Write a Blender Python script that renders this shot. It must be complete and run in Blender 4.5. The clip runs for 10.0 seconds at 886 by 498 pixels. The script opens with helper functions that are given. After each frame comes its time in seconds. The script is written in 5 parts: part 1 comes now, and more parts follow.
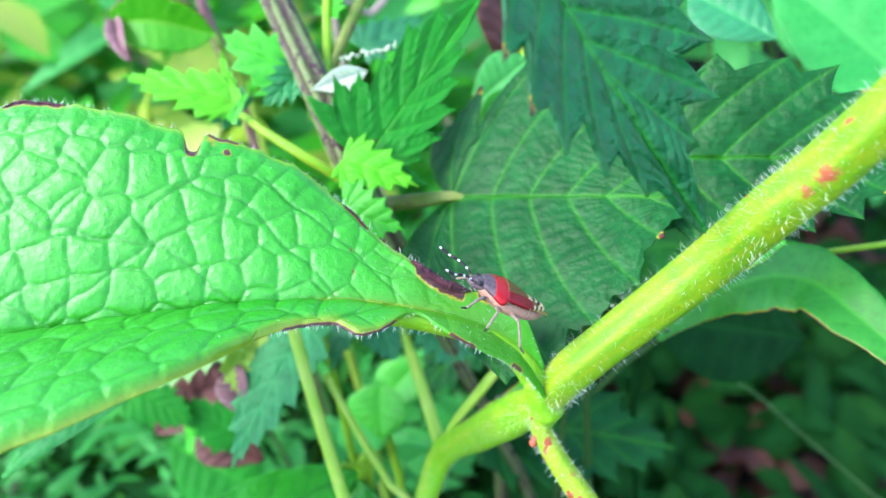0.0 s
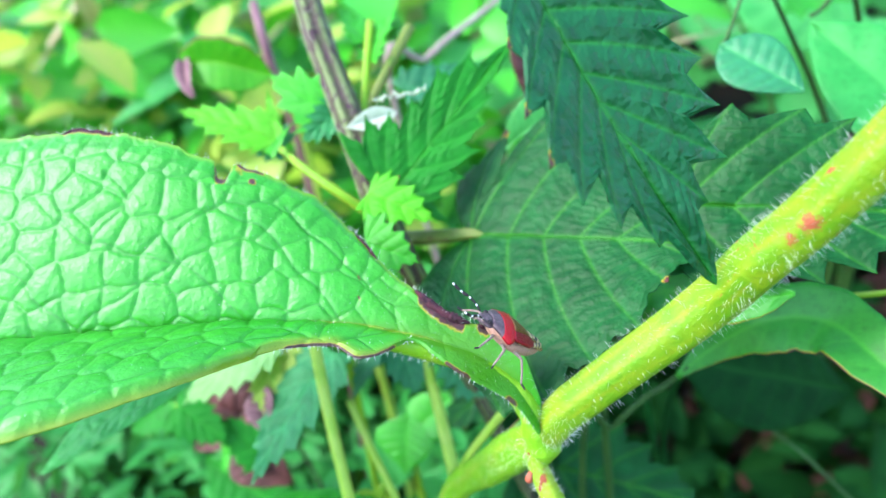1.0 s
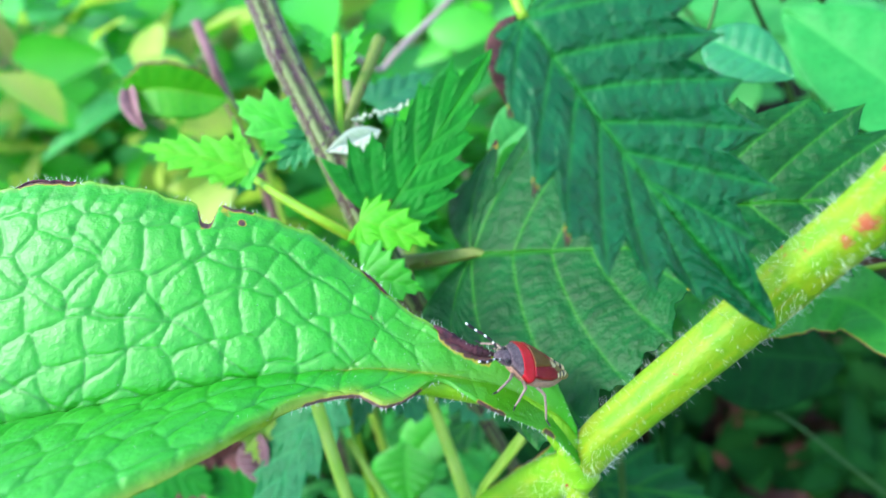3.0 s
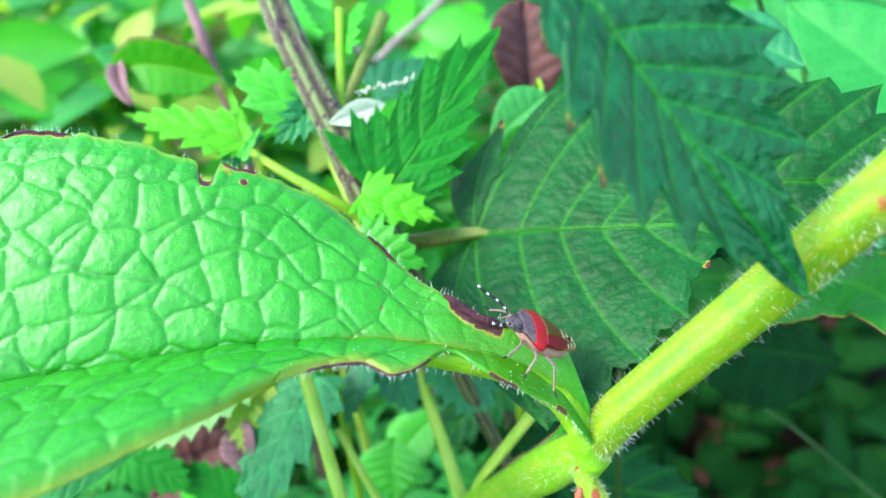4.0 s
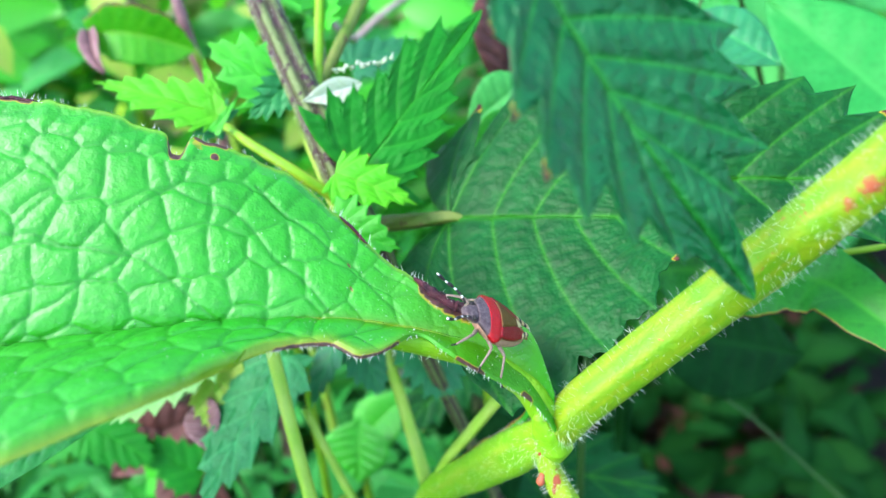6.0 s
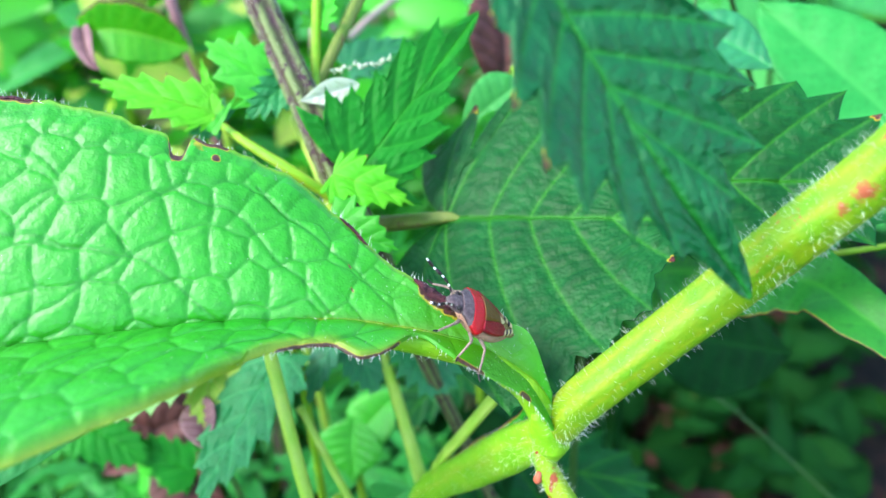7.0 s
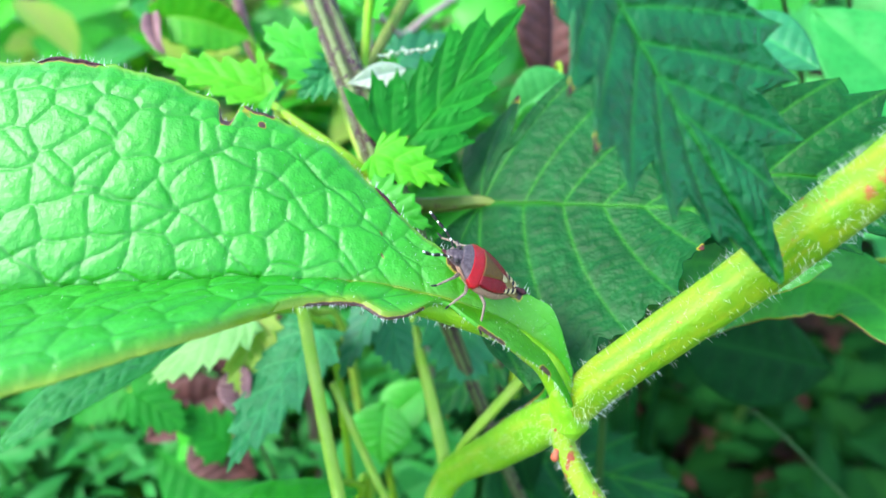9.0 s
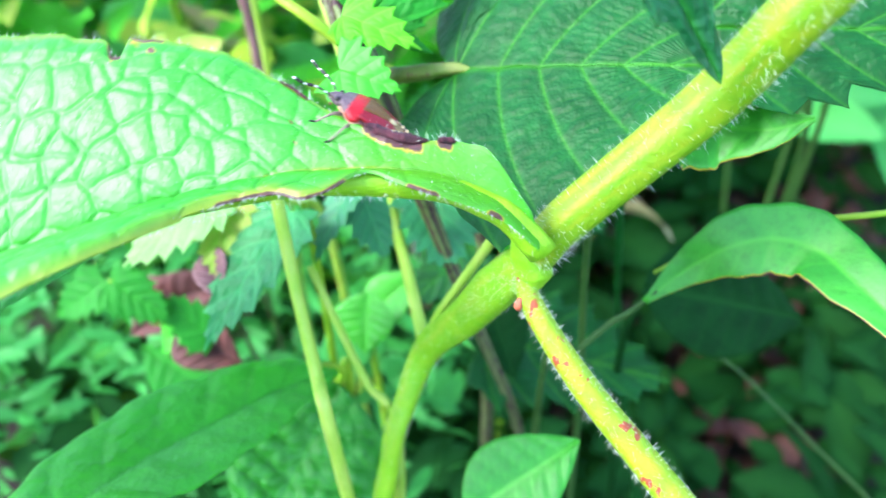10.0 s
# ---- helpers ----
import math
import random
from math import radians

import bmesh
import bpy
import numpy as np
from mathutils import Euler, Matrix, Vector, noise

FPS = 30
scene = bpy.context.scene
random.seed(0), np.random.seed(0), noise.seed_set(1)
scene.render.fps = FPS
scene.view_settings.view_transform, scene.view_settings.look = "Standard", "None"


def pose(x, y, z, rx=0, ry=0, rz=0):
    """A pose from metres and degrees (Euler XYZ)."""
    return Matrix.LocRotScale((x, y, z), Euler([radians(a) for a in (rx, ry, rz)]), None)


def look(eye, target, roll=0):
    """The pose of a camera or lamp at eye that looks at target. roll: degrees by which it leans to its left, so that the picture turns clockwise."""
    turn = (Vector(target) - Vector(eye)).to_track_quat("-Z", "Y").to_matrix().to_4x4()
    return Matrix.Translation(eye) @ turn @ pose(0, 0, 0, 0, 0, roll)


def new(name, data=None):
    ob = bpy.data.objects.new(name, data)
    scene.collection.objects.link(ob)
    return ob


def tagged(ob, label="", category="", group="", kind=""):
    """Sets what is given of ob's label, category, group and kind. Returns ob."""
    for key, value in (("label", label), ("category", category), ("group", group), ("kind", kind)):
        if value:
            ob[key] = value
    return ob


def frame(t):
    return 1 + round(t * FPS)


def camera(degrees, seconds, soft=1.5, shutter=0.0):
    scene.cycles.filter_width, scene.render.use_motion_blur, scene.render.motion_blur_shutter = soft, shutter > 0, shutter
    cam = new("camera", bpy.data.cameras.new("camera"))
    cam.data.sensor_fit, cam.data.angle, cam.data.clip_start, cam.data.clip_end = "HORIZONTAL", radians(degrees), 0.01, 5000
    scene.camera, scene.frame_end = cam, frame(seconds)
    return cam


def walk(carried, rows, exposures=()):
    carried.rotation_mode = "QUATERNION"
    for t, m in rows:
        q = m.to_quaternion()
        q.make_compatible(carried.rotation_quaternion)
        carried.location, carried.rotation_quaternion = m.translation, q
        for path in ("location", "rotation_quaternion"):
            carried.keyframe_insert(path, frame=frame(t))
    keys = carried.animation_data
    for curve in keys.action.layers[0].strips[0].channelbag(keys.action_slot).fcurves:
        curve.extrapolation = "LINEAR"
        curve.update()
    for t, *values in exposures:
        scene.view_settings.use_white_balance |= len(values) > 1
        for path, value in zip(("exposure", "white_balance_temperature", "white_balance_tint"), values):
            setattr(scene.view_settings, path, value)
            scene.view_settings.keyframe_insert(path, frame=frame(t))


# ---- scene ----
cam = camera(64.0, 10.0, soft=1.4, shutter=0.3)
cam.data.dof.use_dof = True
cam.data.dof.focus_distance = 0.084
cam.data.dof.aperture_fstop = 17.0
PATH = [
    (0, (0.01090, -0.00076, 0.30900), (0.00392, 0.06423, 0.25466), -5.05),
    (0.5, (0.01780, -0.00505, 0.30810), (0.00421, 0.06112, 0.25650), -5.77),
    (1, (0.02057, -0.00378, 0.30940), (0.00468, 0.06355, 0.26000), -6.52),
    (1.5, (0.01684, -0.00086, 0.30962), (0.00325, 0.06587, 0.25875), -6.97),
    (2, (0.01496, -0.00249, 0.31148), (0.00401, 0.06444, 0.26023), -6.70),
    (2.5, (0.01218, -0.00275, 0.30905), (-0.00422, 0.06264, 0.25728), -9.59),
    (3, (0.01023, 0.00291, 0.30940), (0.00144, 0.07093, 0.25920), -8.27),
    (3.2, (0.00511, 0.00091, 0.30428), (-0.00059, 0.07064, 0.25601), -5.38),
    (4.3, (0.00493, 0.00225, 0.30223), (-0.00030, 0.07171, 0.25352), -4.87),
    (4.5, (0.00549, 0.00204, 0.30276), (0.00021, 0.07062, 0.25282), -4.01),
    (5, (0.00683, 0.00216, 0.30356), (0.00182, 0.07022, 0.25289), -3.35),
    (5.2, (0.00627, 0.00289, 0.30284), (0.00326, 0.07095, 0.25202), -2.54),
    (6.3, (0.00450, 0.00142, 0.30184), (0.00250, 0.07049, 0.25234), -1.05),
    (6.5, (0.00000, -0.00000, 0.30000), (-0.00002, 0.06962, 0.25123), -0.01),
    (7, (0.00385, 0.00197, 0.30330), (0.00289, 0.07019, 0.25260), -0.69),
    (7.5, (0.00478, 0.00058, 0.30388), (0.00172, 0.06949, 0.25422), -1.65),
    (8, (0.00113, 0.00158, 0.30026), (0.00124, 0.07151, 0.25194), 0.32),
    (8.5, (0.00181, -0.00064, 0.29914), (-0.00182, 0.06993, 0.25190), -0.57),
    (9, (0.00684, -0.00316, 0.30046), (-0.00037, 0.06591, 0.25144), -0.61),
    (9.4, (0.00674, -0.00431, 0.29973), (0.00194, 0.06264, 0.24758), -0.37),
    (9.5, (0.00502, -0.00435, 0.29821), (0.00239, 0.06179, 0.24488), 1.15),
    (9.6, (0.00734, -0.00468, 0.29721), (0.00388, 0.06070, 0.24299), 0.79),
    (9.8, (0.00934, -0.00513, 0.29447), (0.00341, 0.05875, 0.23870), -0.64),
    (10, (0.01134, -0.00558, 0.29173), (0.00428, 0.05819, 0.23598), -1.27),
]
EXPOSURES = [(0, 1.36, 6150, 20), (2, 1.32, 6150, 18), (3, 1.16, 6200, 14), (4.3, 1.26, 6400, 12), (9.4, 1.26, 6400, 12), (9.8, 1.46, 6250, 13), (10, 1.74, 6200, 20)]
walk(cam, [(t, look(eye, target, roll)) for t, eye, target, roll in PATH], EXPOSURES)

# ---- light: bright overcast sky over a hedge bottom ----
world = bpy.data.worlds.new("overcast_sky")
scene.world = world
world.use_nodes = True
sky = world.node_tree.nodes.new("ShaderNodeTexSky")
sky.sky_type, sky.sun_disc = "NISHITA", False
sky.sun_elevation, sky.sun_rotation = radians(46), radians(-112)
back = world.node_tree.nodes["Background"]
back.inputs["Strength"].default_value = 0.36
world.node_tree.links.new(sky.outputs[0], back.inputs["Color"])
sun = new("sun", bpy.data.lights.new("sun", "SUN"))
sun.data.energy, sun.data.angle, sun.data.color = 2.2, radians(22), (1.0, 0.97, 0.9)
sun.matrix_world = look((-0.75, -0.30, 0.85), (0, 0, 0))

CM = 0.01


# ---- materials ----
def shader(name):
    mat = bpy.data.materials.new(name)
    mat.use_nodes = True
    nt = mat.node_tree
    nt.nodes.clear()
    return mat, nt


def node(nt, kind, ins=(), **attrs):
    n = nt.nodes.new(kind)
    for key, value in attrs.items():
        if key == "operation":
            n.operation = value
        elif key == "data_type":
            n.data_type = value
        elif key == "blend_type":
            n.blend_type = value
        elif key == "attribute_name":
            n.attribute_name = value
        elif key == "feature":
            n.feature = value
        elif key == "distance":
            n.inputs["Distance"].default_value = value
    for slot, value in dict(ins).items():
        if isinstance(value, bpy.types.NodeSocket):
            nt.links.new(value, n.inputs[slot])
        else:
            n.inputs[slot].default_value = value
    return n


def rgb(c):
    return (*c, 1.0)


def mixed(nt, fac, a, b):
    n = node(nt, "ShaderNodeMix", data_type="RGBA")
    for slot, value in ((0, fac), (6, a), (7, b)):
        if isinstance(value, bpy.types.NodeSocket):
            nt.links.new(value, n.inputs[slot])
        else:
            n.inputs[slot].default_value = value if slot == 0 else rgb(value)
    return n.outputs[2]


def ramp(nt, value, lo, hi):
    return node(nt, "ShaderNodeMapRange", {0: value, 1: lo, 2: hi}).outputs[0]


def noise_of(nt, scale, detail=3.0, rough=0.55):
    co = node(nt, "ShaderNodeTexCoord").outputs["Object"]
    return node(nt, "ShaderNodeTexNoise", {"Vector": co, "Scale": scale, "Detail": detail, "Roughness": rough}).outputs[0]


def leafy(name, base, pale, vein, through_share=0.35, rough=0.42, scorch=False, grain=900.0, relief=0.00012, random_tint=0.0, sheen=0.5, tint=None):
    """Leaf blade: two greens in blotches, paler veins from the vein attribute, brown where the scorch attribute says so."""
    mat, nt = shader(name)
    blotch = ramp(nt, noise_of(nt, 160.0), 0.35, 0.7)
    fine = noise_of(nt, grain, 2.0)
    col = mixed(nt, blotch, base, pale)
    col = mixed(nt, ramp(nt, fine, 0.45, 0.8), col, tuple(c * 0.8 for c in base))
    v = node(nt, "ShaderNodeAttribute", attribute_name="vein").outputs["Fac"]
    col = mixed(nt, v, col, vein)
    if random_tint:
        r = node(nt, "ShaderNodeObjectInfo").outputs["Random"]
        col = mixed(nt, node(nt, "ShaderNodeMath", {0: r, 1: random_tint}, operation="MULTIPLY").outputs[0], col, tuple(c * 0.45 for c in base))
    if tint:
        col = mixed(nt, node(nt, "ShaderNodeAttribute", attribute_name="tint").outputs["Fac"], col, tint)
    if tint:
        col = mixed(nt, node(nt, "ShaderNodeAttribute", attribute_name="gold").outputs["Fac"], col, (0.3, 0.42, 0.012))
    if scorch:
        s = node(nt, "ShaderNodeAttribute", attribute_name="scorch").outputs["Fac"]
        wob = node(nt, "ShaderNodeMath", {0: noise_of(nt, 1400.0, 2.0), 1: 0.5}, operation="SUBTRACT").outputs[0]
        wob = node(nt, "ShaderNodeMath", {0: wob, 1: 0.5}, operation="MULTIPLY").outputs[0]
        s2 = node(nt, "ShaderNodeMath", {0: s, 1: wob}, operation="ADD").outputs[0]
        col = mixed(nt, ramp(nt, s2, 0.38, 0.5), col, (0.5, 0.42, 0.015))
        brown = mixed(nt, ramp(nt, noise_of(nt, 2500.0), 0.35, 0.65), (0.028, 0.006, 0.008), (0.13, 0.03, 0.028))
        col = mixed(nt, ramp(nt, s2, 0.5, 0.62), col, brown)
    bump = node(nt, "ShaderNodeBump", {"Strength": 0.5, "Distance": relief, "Height": fine}).outputs[0]
    skin = node(nt, "ShaderNodeBsdfPrincipled", {"Base Color": col, "Roughness": rough, "Normal": bump, "Specular IOR Level": sheen})
    lit = node(nt, "ShaderNodeBsdfTranslucent", {"Color": mixed(nt, 0.35, col, (0.25, 0.6, 0.01)), "Normal": bump})
    both = node(nt, "ShaderNodeMixShader", {0: through_share, 1: skin.outputs[0], 2: lit.outputs[0]})
    out = node(nt, "ShaderNodeOutputMaterial", {0: both.outputs[0]})
    return mat


def plain(name, a, b, scale=300.0, rough=0.5, relief=0.0002, spots=None, spot_scale=120.0, spot_cut=0.66, streak=None, metal=0.0, coat=0.0, flecks=(), stripe=None):
    """Two-tone skin with fine relief and, where given, blots of a third colour."""
    mat, nt = shader(name)
    n1 = noise_of(nt, scale)
    col = mixed(nt, ramp(nt, n1, 0.35, 0.68), a, b)
    if streak:
        co = node(nt, "ShaderNodeTexCoord").outputs["Object"]
        wide = node(nt, "ShaderNodeMapping", {"Vector": co, "Scale": (streak[0], streak[1], streak[2])}).outputs[0]
        n3 = node(nt, "ShaderNodeTexNoise", {"Vector": wide, "Scale": 1.0, "Detail": 3.0}).outputs[0]
        col = mixed(nt, ramp(nt, n3, 0.48, 0.62), col, streak[3])
    if stripe:
        rib = node(nt, "ShaderNodeAttribute", attribute_name="stripe").outputs["Fac"]
        rib = node(nt, "ShaderNodeMath", {0: rib, 1: noise_of(nt, 400.0)}, operation="ADD").outputs[0]
        col = mixed(nt, ramp(nt, rib, 0.75, 1.4), col, stripe)
    if spots:
        n2 = noise_of(nt, spot_scale, 4.0, 0.62)
        col = mixed(nt, ramp(nt, n2, spot_cut, spot_cut + 0.05), col, spots)
    for place, size in flecks:
        co = node(nt, "ShaderNodeTexCoord").outputs["Object"]
        far = node(nt, "ShaderNodeVectorMath", {0: co, 1: place}, operation="DISTANCE").outputs["Value"]
        ragged = node(nt, "ShaderNodeMath", {0: noise_of(nt, 2200.0, 4.0, 0.8), 1: -3.2 * size}, operation="MULTIPLY").outputs[0]
        far = node(nt, "ShaderNodeMath", {0: far, 1: ragged}, operation="ADD").outputs[0]
        col = mixed(nt, ramp(nt, far, size * -0.6, size * -1.1), col, spots)
    bump = node(nt, "ShaderNodeBump", {"Strength": 0.6, "Distance": relief, "Height": noise_of(nt, scale * 6, 2.0)}).outputs[0]
    skin = node(nt, "ShaderNodeBsdfPrincipled", {"Base Color": col, "Roughness": rough, "Normal": bump, "Metallic": metal, "Coat Weight": coat, "Specular IOR Level": 0.28})
    node(nt, "ShaderNodeOutputMaterial", {0: skin.outputs[0]})
    return mat


LEAF = leafy("hairy_leaf_blade", (0.016, 0.39, 0.008), (0.034, 0.46, 0.013), (0.01, 0.27, 0.005), 0.42, 0.46, True, relief=0.0004, sheen=0.8, tint=(0.085, 0.36, 0.001))
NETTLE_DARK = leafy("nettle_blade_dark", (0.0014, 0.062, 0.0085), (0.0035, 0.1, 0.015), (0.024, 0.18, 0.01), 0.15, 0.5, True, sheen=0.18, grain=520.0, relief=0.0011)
NETTLE_FRONT = leafy("nettle_blade_front", (0.0024, 0.095, 0.025), (0.0054, 0.148, 0.039), (0.014, 0.22, 0.021), 0.25, 0.45, True, sheen=0.3, grain=480.0, relief=0.002)
NETTLE_MID = leafy("nettle_blade_mid", (0.003, 0.2, 0.008), (0.008, 0.26, 0.013), (0.02, 0.3, 0.015), 0.35, 0.55, True, sheen=0.25, grain=700.0, relief=0.0004)
NETTLE_LIME = leafy("nettle_blade_lime", (0.075, 0.55, 0.008), (0.12, 0.6, 0.012), (0.16, 0.6, 0.03), 0.45, 0.5, True, sheen=0.3)
NETTLE_BRIGHT = leafy("nettle_blade_bright", (0.03, 0.48, 0.012), (0.06, 0.55, 0.02), (0.07, 0.6, 0.03), 0.45, 0.5, True)
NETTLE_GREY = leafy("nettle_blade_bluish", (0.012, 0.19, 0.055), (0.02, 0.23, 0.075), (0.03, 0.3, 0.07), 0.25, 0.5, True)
LANCE = leafy("smooth_blade_bright", (0.03, 0.42, 0.015), (0.05, 0.48, 0.02), (0.05, 0.46, 0.015), 0.4, 0.45, True)
LIME_DARK = leafy("curled_blade_lime", (0.05, 0.45, 0.004), (0.09, 0.5, 0.006), (0.16, 0.52, 0.01), 0.5, 0.45, True)
MINT = leafy("smooth_blade_mint", (0.022, 0.31, 0.05), (0.035, 0.36, 0.065), (0.05, 0.38, 0.07), 0.35, 0.5, True, sheen=0.25)
BROAD = leafy("broad_blade", (0.028, 0.44, 0.014), (0.05, 0.5, 0.022), (0.02, 0.34, 0.01), 0.5, 0.42, True, sheen=0.55, grain=420.0, relief=0.0012)
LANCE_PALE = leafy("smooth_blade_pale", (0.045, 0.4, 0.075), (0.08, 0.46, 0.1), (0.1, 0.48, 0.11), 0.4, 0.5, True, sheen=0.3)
# Shade between the plants is put into this near-black green.
LANCE_SHADE = leafy("smooth_blade_shade_tinted", (0.0025, 0.03, 0.005), (0.0045, 0.05, 0.008), (0.007, 0.062, 0.009), 0.15, 0.75, True, sheen=0.06)
DEAD = leafy("withered_blade", (0.065, 0.016, 0.011), (0.15, 0.045, 0.032), (0.04, 0.012, 0.01), 0.15, 0.7, False)
PINK = leafy("withered_mauve_blade", (0.2, 0.09, 0.095), (0.3, 0.16, 0.15), (0.12, 0.05, 0.05), 0.2, 0.6)
PINK_PALE = leafy("dry_pink_stalk", (0.36, 0.28, 0.22), (0.46, 0.36, 0.3), (0.3, 0.22, 0.18), 0.1, 0.7, sheen=0.2)
STRAW = leafy("dry_straw", (0.4, 0.36, 0.16), (0.55, 0.48, 0.3), (0.3, 0.24, 0.12), 0.2, 0.6)
UNDER = leafy("undergrowth_blade", (0.014, 0.22, 0.028), (0.045, 0.36, 0.065), (0.02, 0.24, 0.03), 0.3, 0.55, sheen=0.3)
STEM = plain("hairy_stem_skin", (0.092, 0.25, 0.002), (0.155, 0.265, 0.003), 260.0, 0.5, 0.0003, (0.3, 0.075, 0.03), 420.0, 0.66, flecks=[
    (((p[0] - 4.6) * 0.01, (p[1] - 3.2) * 0.01, p[2] * 0.01), r) for p, r in (
        ((3.98, 6.18, 26.22), 0.0013), ((3.5, 6.42, 25.3), 0.0009), ((4.32, 5.95, 26.72), 0.0012), ((3.72, 6.28, 25.8), 0.0007), ((3.2, 6.3, 24.95), 0.0005), ((4.2, 6.0, 26.5), 0.0008), ((2.5, 6.1, 24.2), 0.0006))], stripe=(0.19, 0.26, 0.004))
STEM_SPOT = plain("spotted_stem_skin", (0.13, 0.3, 0.004), (0.21, 0.32, 0.006), 260.0, 0.5, 0.0003, (0.22, 0.045, 0.015), 420.0, 0.58)
BRANCH = plain("green_branch_skin", (0.12, 0.35, 0.005), (0.19, 0.39, 0.01), 240.0, 0.5, 0.0003, (0.25, 0.1, 0.015), 420.0, 0.72, stripe=(0.22, 0.36, 0.02))
OLIVE = plain("olive_stalk_skin", (0.09, 0.17, 0.015), (0.15, 0.19, 0.035), 260.0, 0.5, 0.0003, (0.12, 0.09, 0.03), 420.0, 0.6)
STALK = plain("yellow_stalk_skin", (0.24, 0.44, 0.03), (0.34, 0.48, 0.07), 200.0, 0.45, 0.0002, (0.2, 0.2, 0.02), 150.0, 0.7)
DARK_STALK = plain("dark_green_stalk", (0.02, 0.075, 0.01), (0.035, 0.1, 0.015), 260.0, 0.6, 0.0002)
NETTLE_STEM = plain("nettle_stem_skin", (0.045, 0.05, 0.014), (0.06, 0.03, 0.03), 300.0, 0.55, 0.0004, (0.035, 0.012, 0.018), 500.0, 0.56, stripe=(0.12, 0.17, 0.05))
SCORCHED = plain("scorched_rim_skin", (0.02, 0.005, 0.01), (0.085, 0.02, 0.028), 900.0, 0.5, 0.0009)
RUST = plain("rusty_scar", (0.36, 0.09, 0.04), (0.25, 0.05, 0.025), 300.0, 0.5, 0.0002)
HAIR = plain("pale_hair", (0.56, 0.68, 0.48), (0.7, 0.78, 0.64), 300.0, 0.4, 0.00001)
STIPULE = leafy("papery_white", (0.6, 0.66, 0.52), (0.46, 0.6, 0.32), (0.68, 0.7, 0.6), 0.45, 0.35, grain=1500.0)
PALE_WARM = leafy("pale_nettle_blade", (0.24, 0.6, 0.14), (0.34, 0.66, 0.2), (0.4, 0.68, 0.24), 0.5, 0.5)
LANCE_MID = leafy("smooth_blade_mid", (0.016, 0.27, 0.014), (0.03, 0.34, 0.02), (0.05, 0.4, 0.02), 0.35, 0.45, True)
# Yellowing leaf colour; weeds at the back use it as painted sunlight.
YELLOWED_AND_LIT = leafy("yellowing_and_sunlit_blade", (0.28, 0.55, 0.04), (0.42, 0.56, 0.06), (0.45, 0.5, 0.08), 0.5, 0.5, True)
TEAL = leafy("nettle_blade_teal", (0.012, 0.24, 0.05), (0.03, 0.33, 0.085), (0.05, 0.4, 0.1), 0.3, 0.5, True, sheen=0.4, grain=480.0, relief=0.0014)
# Near-black, so the shade between the weeds is in the soil's colour.
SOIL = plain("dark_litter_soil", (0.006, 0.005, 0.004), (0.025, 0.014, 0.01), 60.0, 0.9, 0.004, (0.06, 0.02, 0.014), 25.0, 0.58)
B_GREY = plain("bug_grey_shell", (0.05, 0.03, 0.035), (0.13, 0.1, 0.1), 2600.0, 0.4, 0.0001, (0.03, 0.015, 0.02), 4200.0, 0.6)
B_RED = plain("bug_red_band", (0.36, 0.004, 0.007), (0.26, 0.003, 0.007), 2500.0, 0.3, 0.00008)
B_CRIMSON = plain("bug_crimson_wing", (0.23, 0.002, 0.011), (0.15, 0.002, 0.009), 2600.0, 0.34, 0.0001, (0.12, 0.004, 0.012), 5200.0, 0.6)
B_OLIVE = plain("bug_olive_shield", (0.15, 0.07, 0.012), (0.1, 0.04, 0.01), 2400.0, 0.4, 0.0001, (0.08, 0.03, 0.01), 4600.0, 0.62)
B_CREAM = plain("bug_cream", (0.45, 0.35, 0.15), (0.52, 0.42, 0.22), 2400.0, 0.45, 0.00005)
B_BLACK = plain("bug_black", (0.012, 0.01, 0.01), (0.025, 0.018, 0.016), 2400.0, 0.35, 0.00005)
B_WHITE = plain("bug_white", (0.75, 0.75, 0.68), (0.82, 0.8, 0.76), 2400.0, 0.4, 0.00005)
B_MEMBRANE = plain("bug_membrane", (0.2, 0.13, 0.05), (0.28, 0.19, 0.07), 1800.0, 0.2, 0.00005)
B_LEG = plain("bug_leg_tan", (0.25, 0.19, 0.14), (0.14, 0.1, 0.075), 3000.0, 0.45, 0.00005, (0.05, 0.03, 0.02), 5200.0, 0.62)
B_BELLY = plain("bug_belly", (0.3, 0.16, 0.1), (0.38, 0.22, 0.14), 2500.0, 0.45, 0.00008, (0.1, 0.05, 0.04), 4200.0, 0.6)


# ---- mesh helpers: all shapes are given in centimetres ----
ORIGIN = {}


def thing(name, at=(0, 0, 0), **tags):
    ob = new(name)
    ob.location = Vector(at) * CM
    ob.empty_display_size = 0.005
    ORIGIN[ob.name] = Vector(at)
    return tagged(ob, **tags)


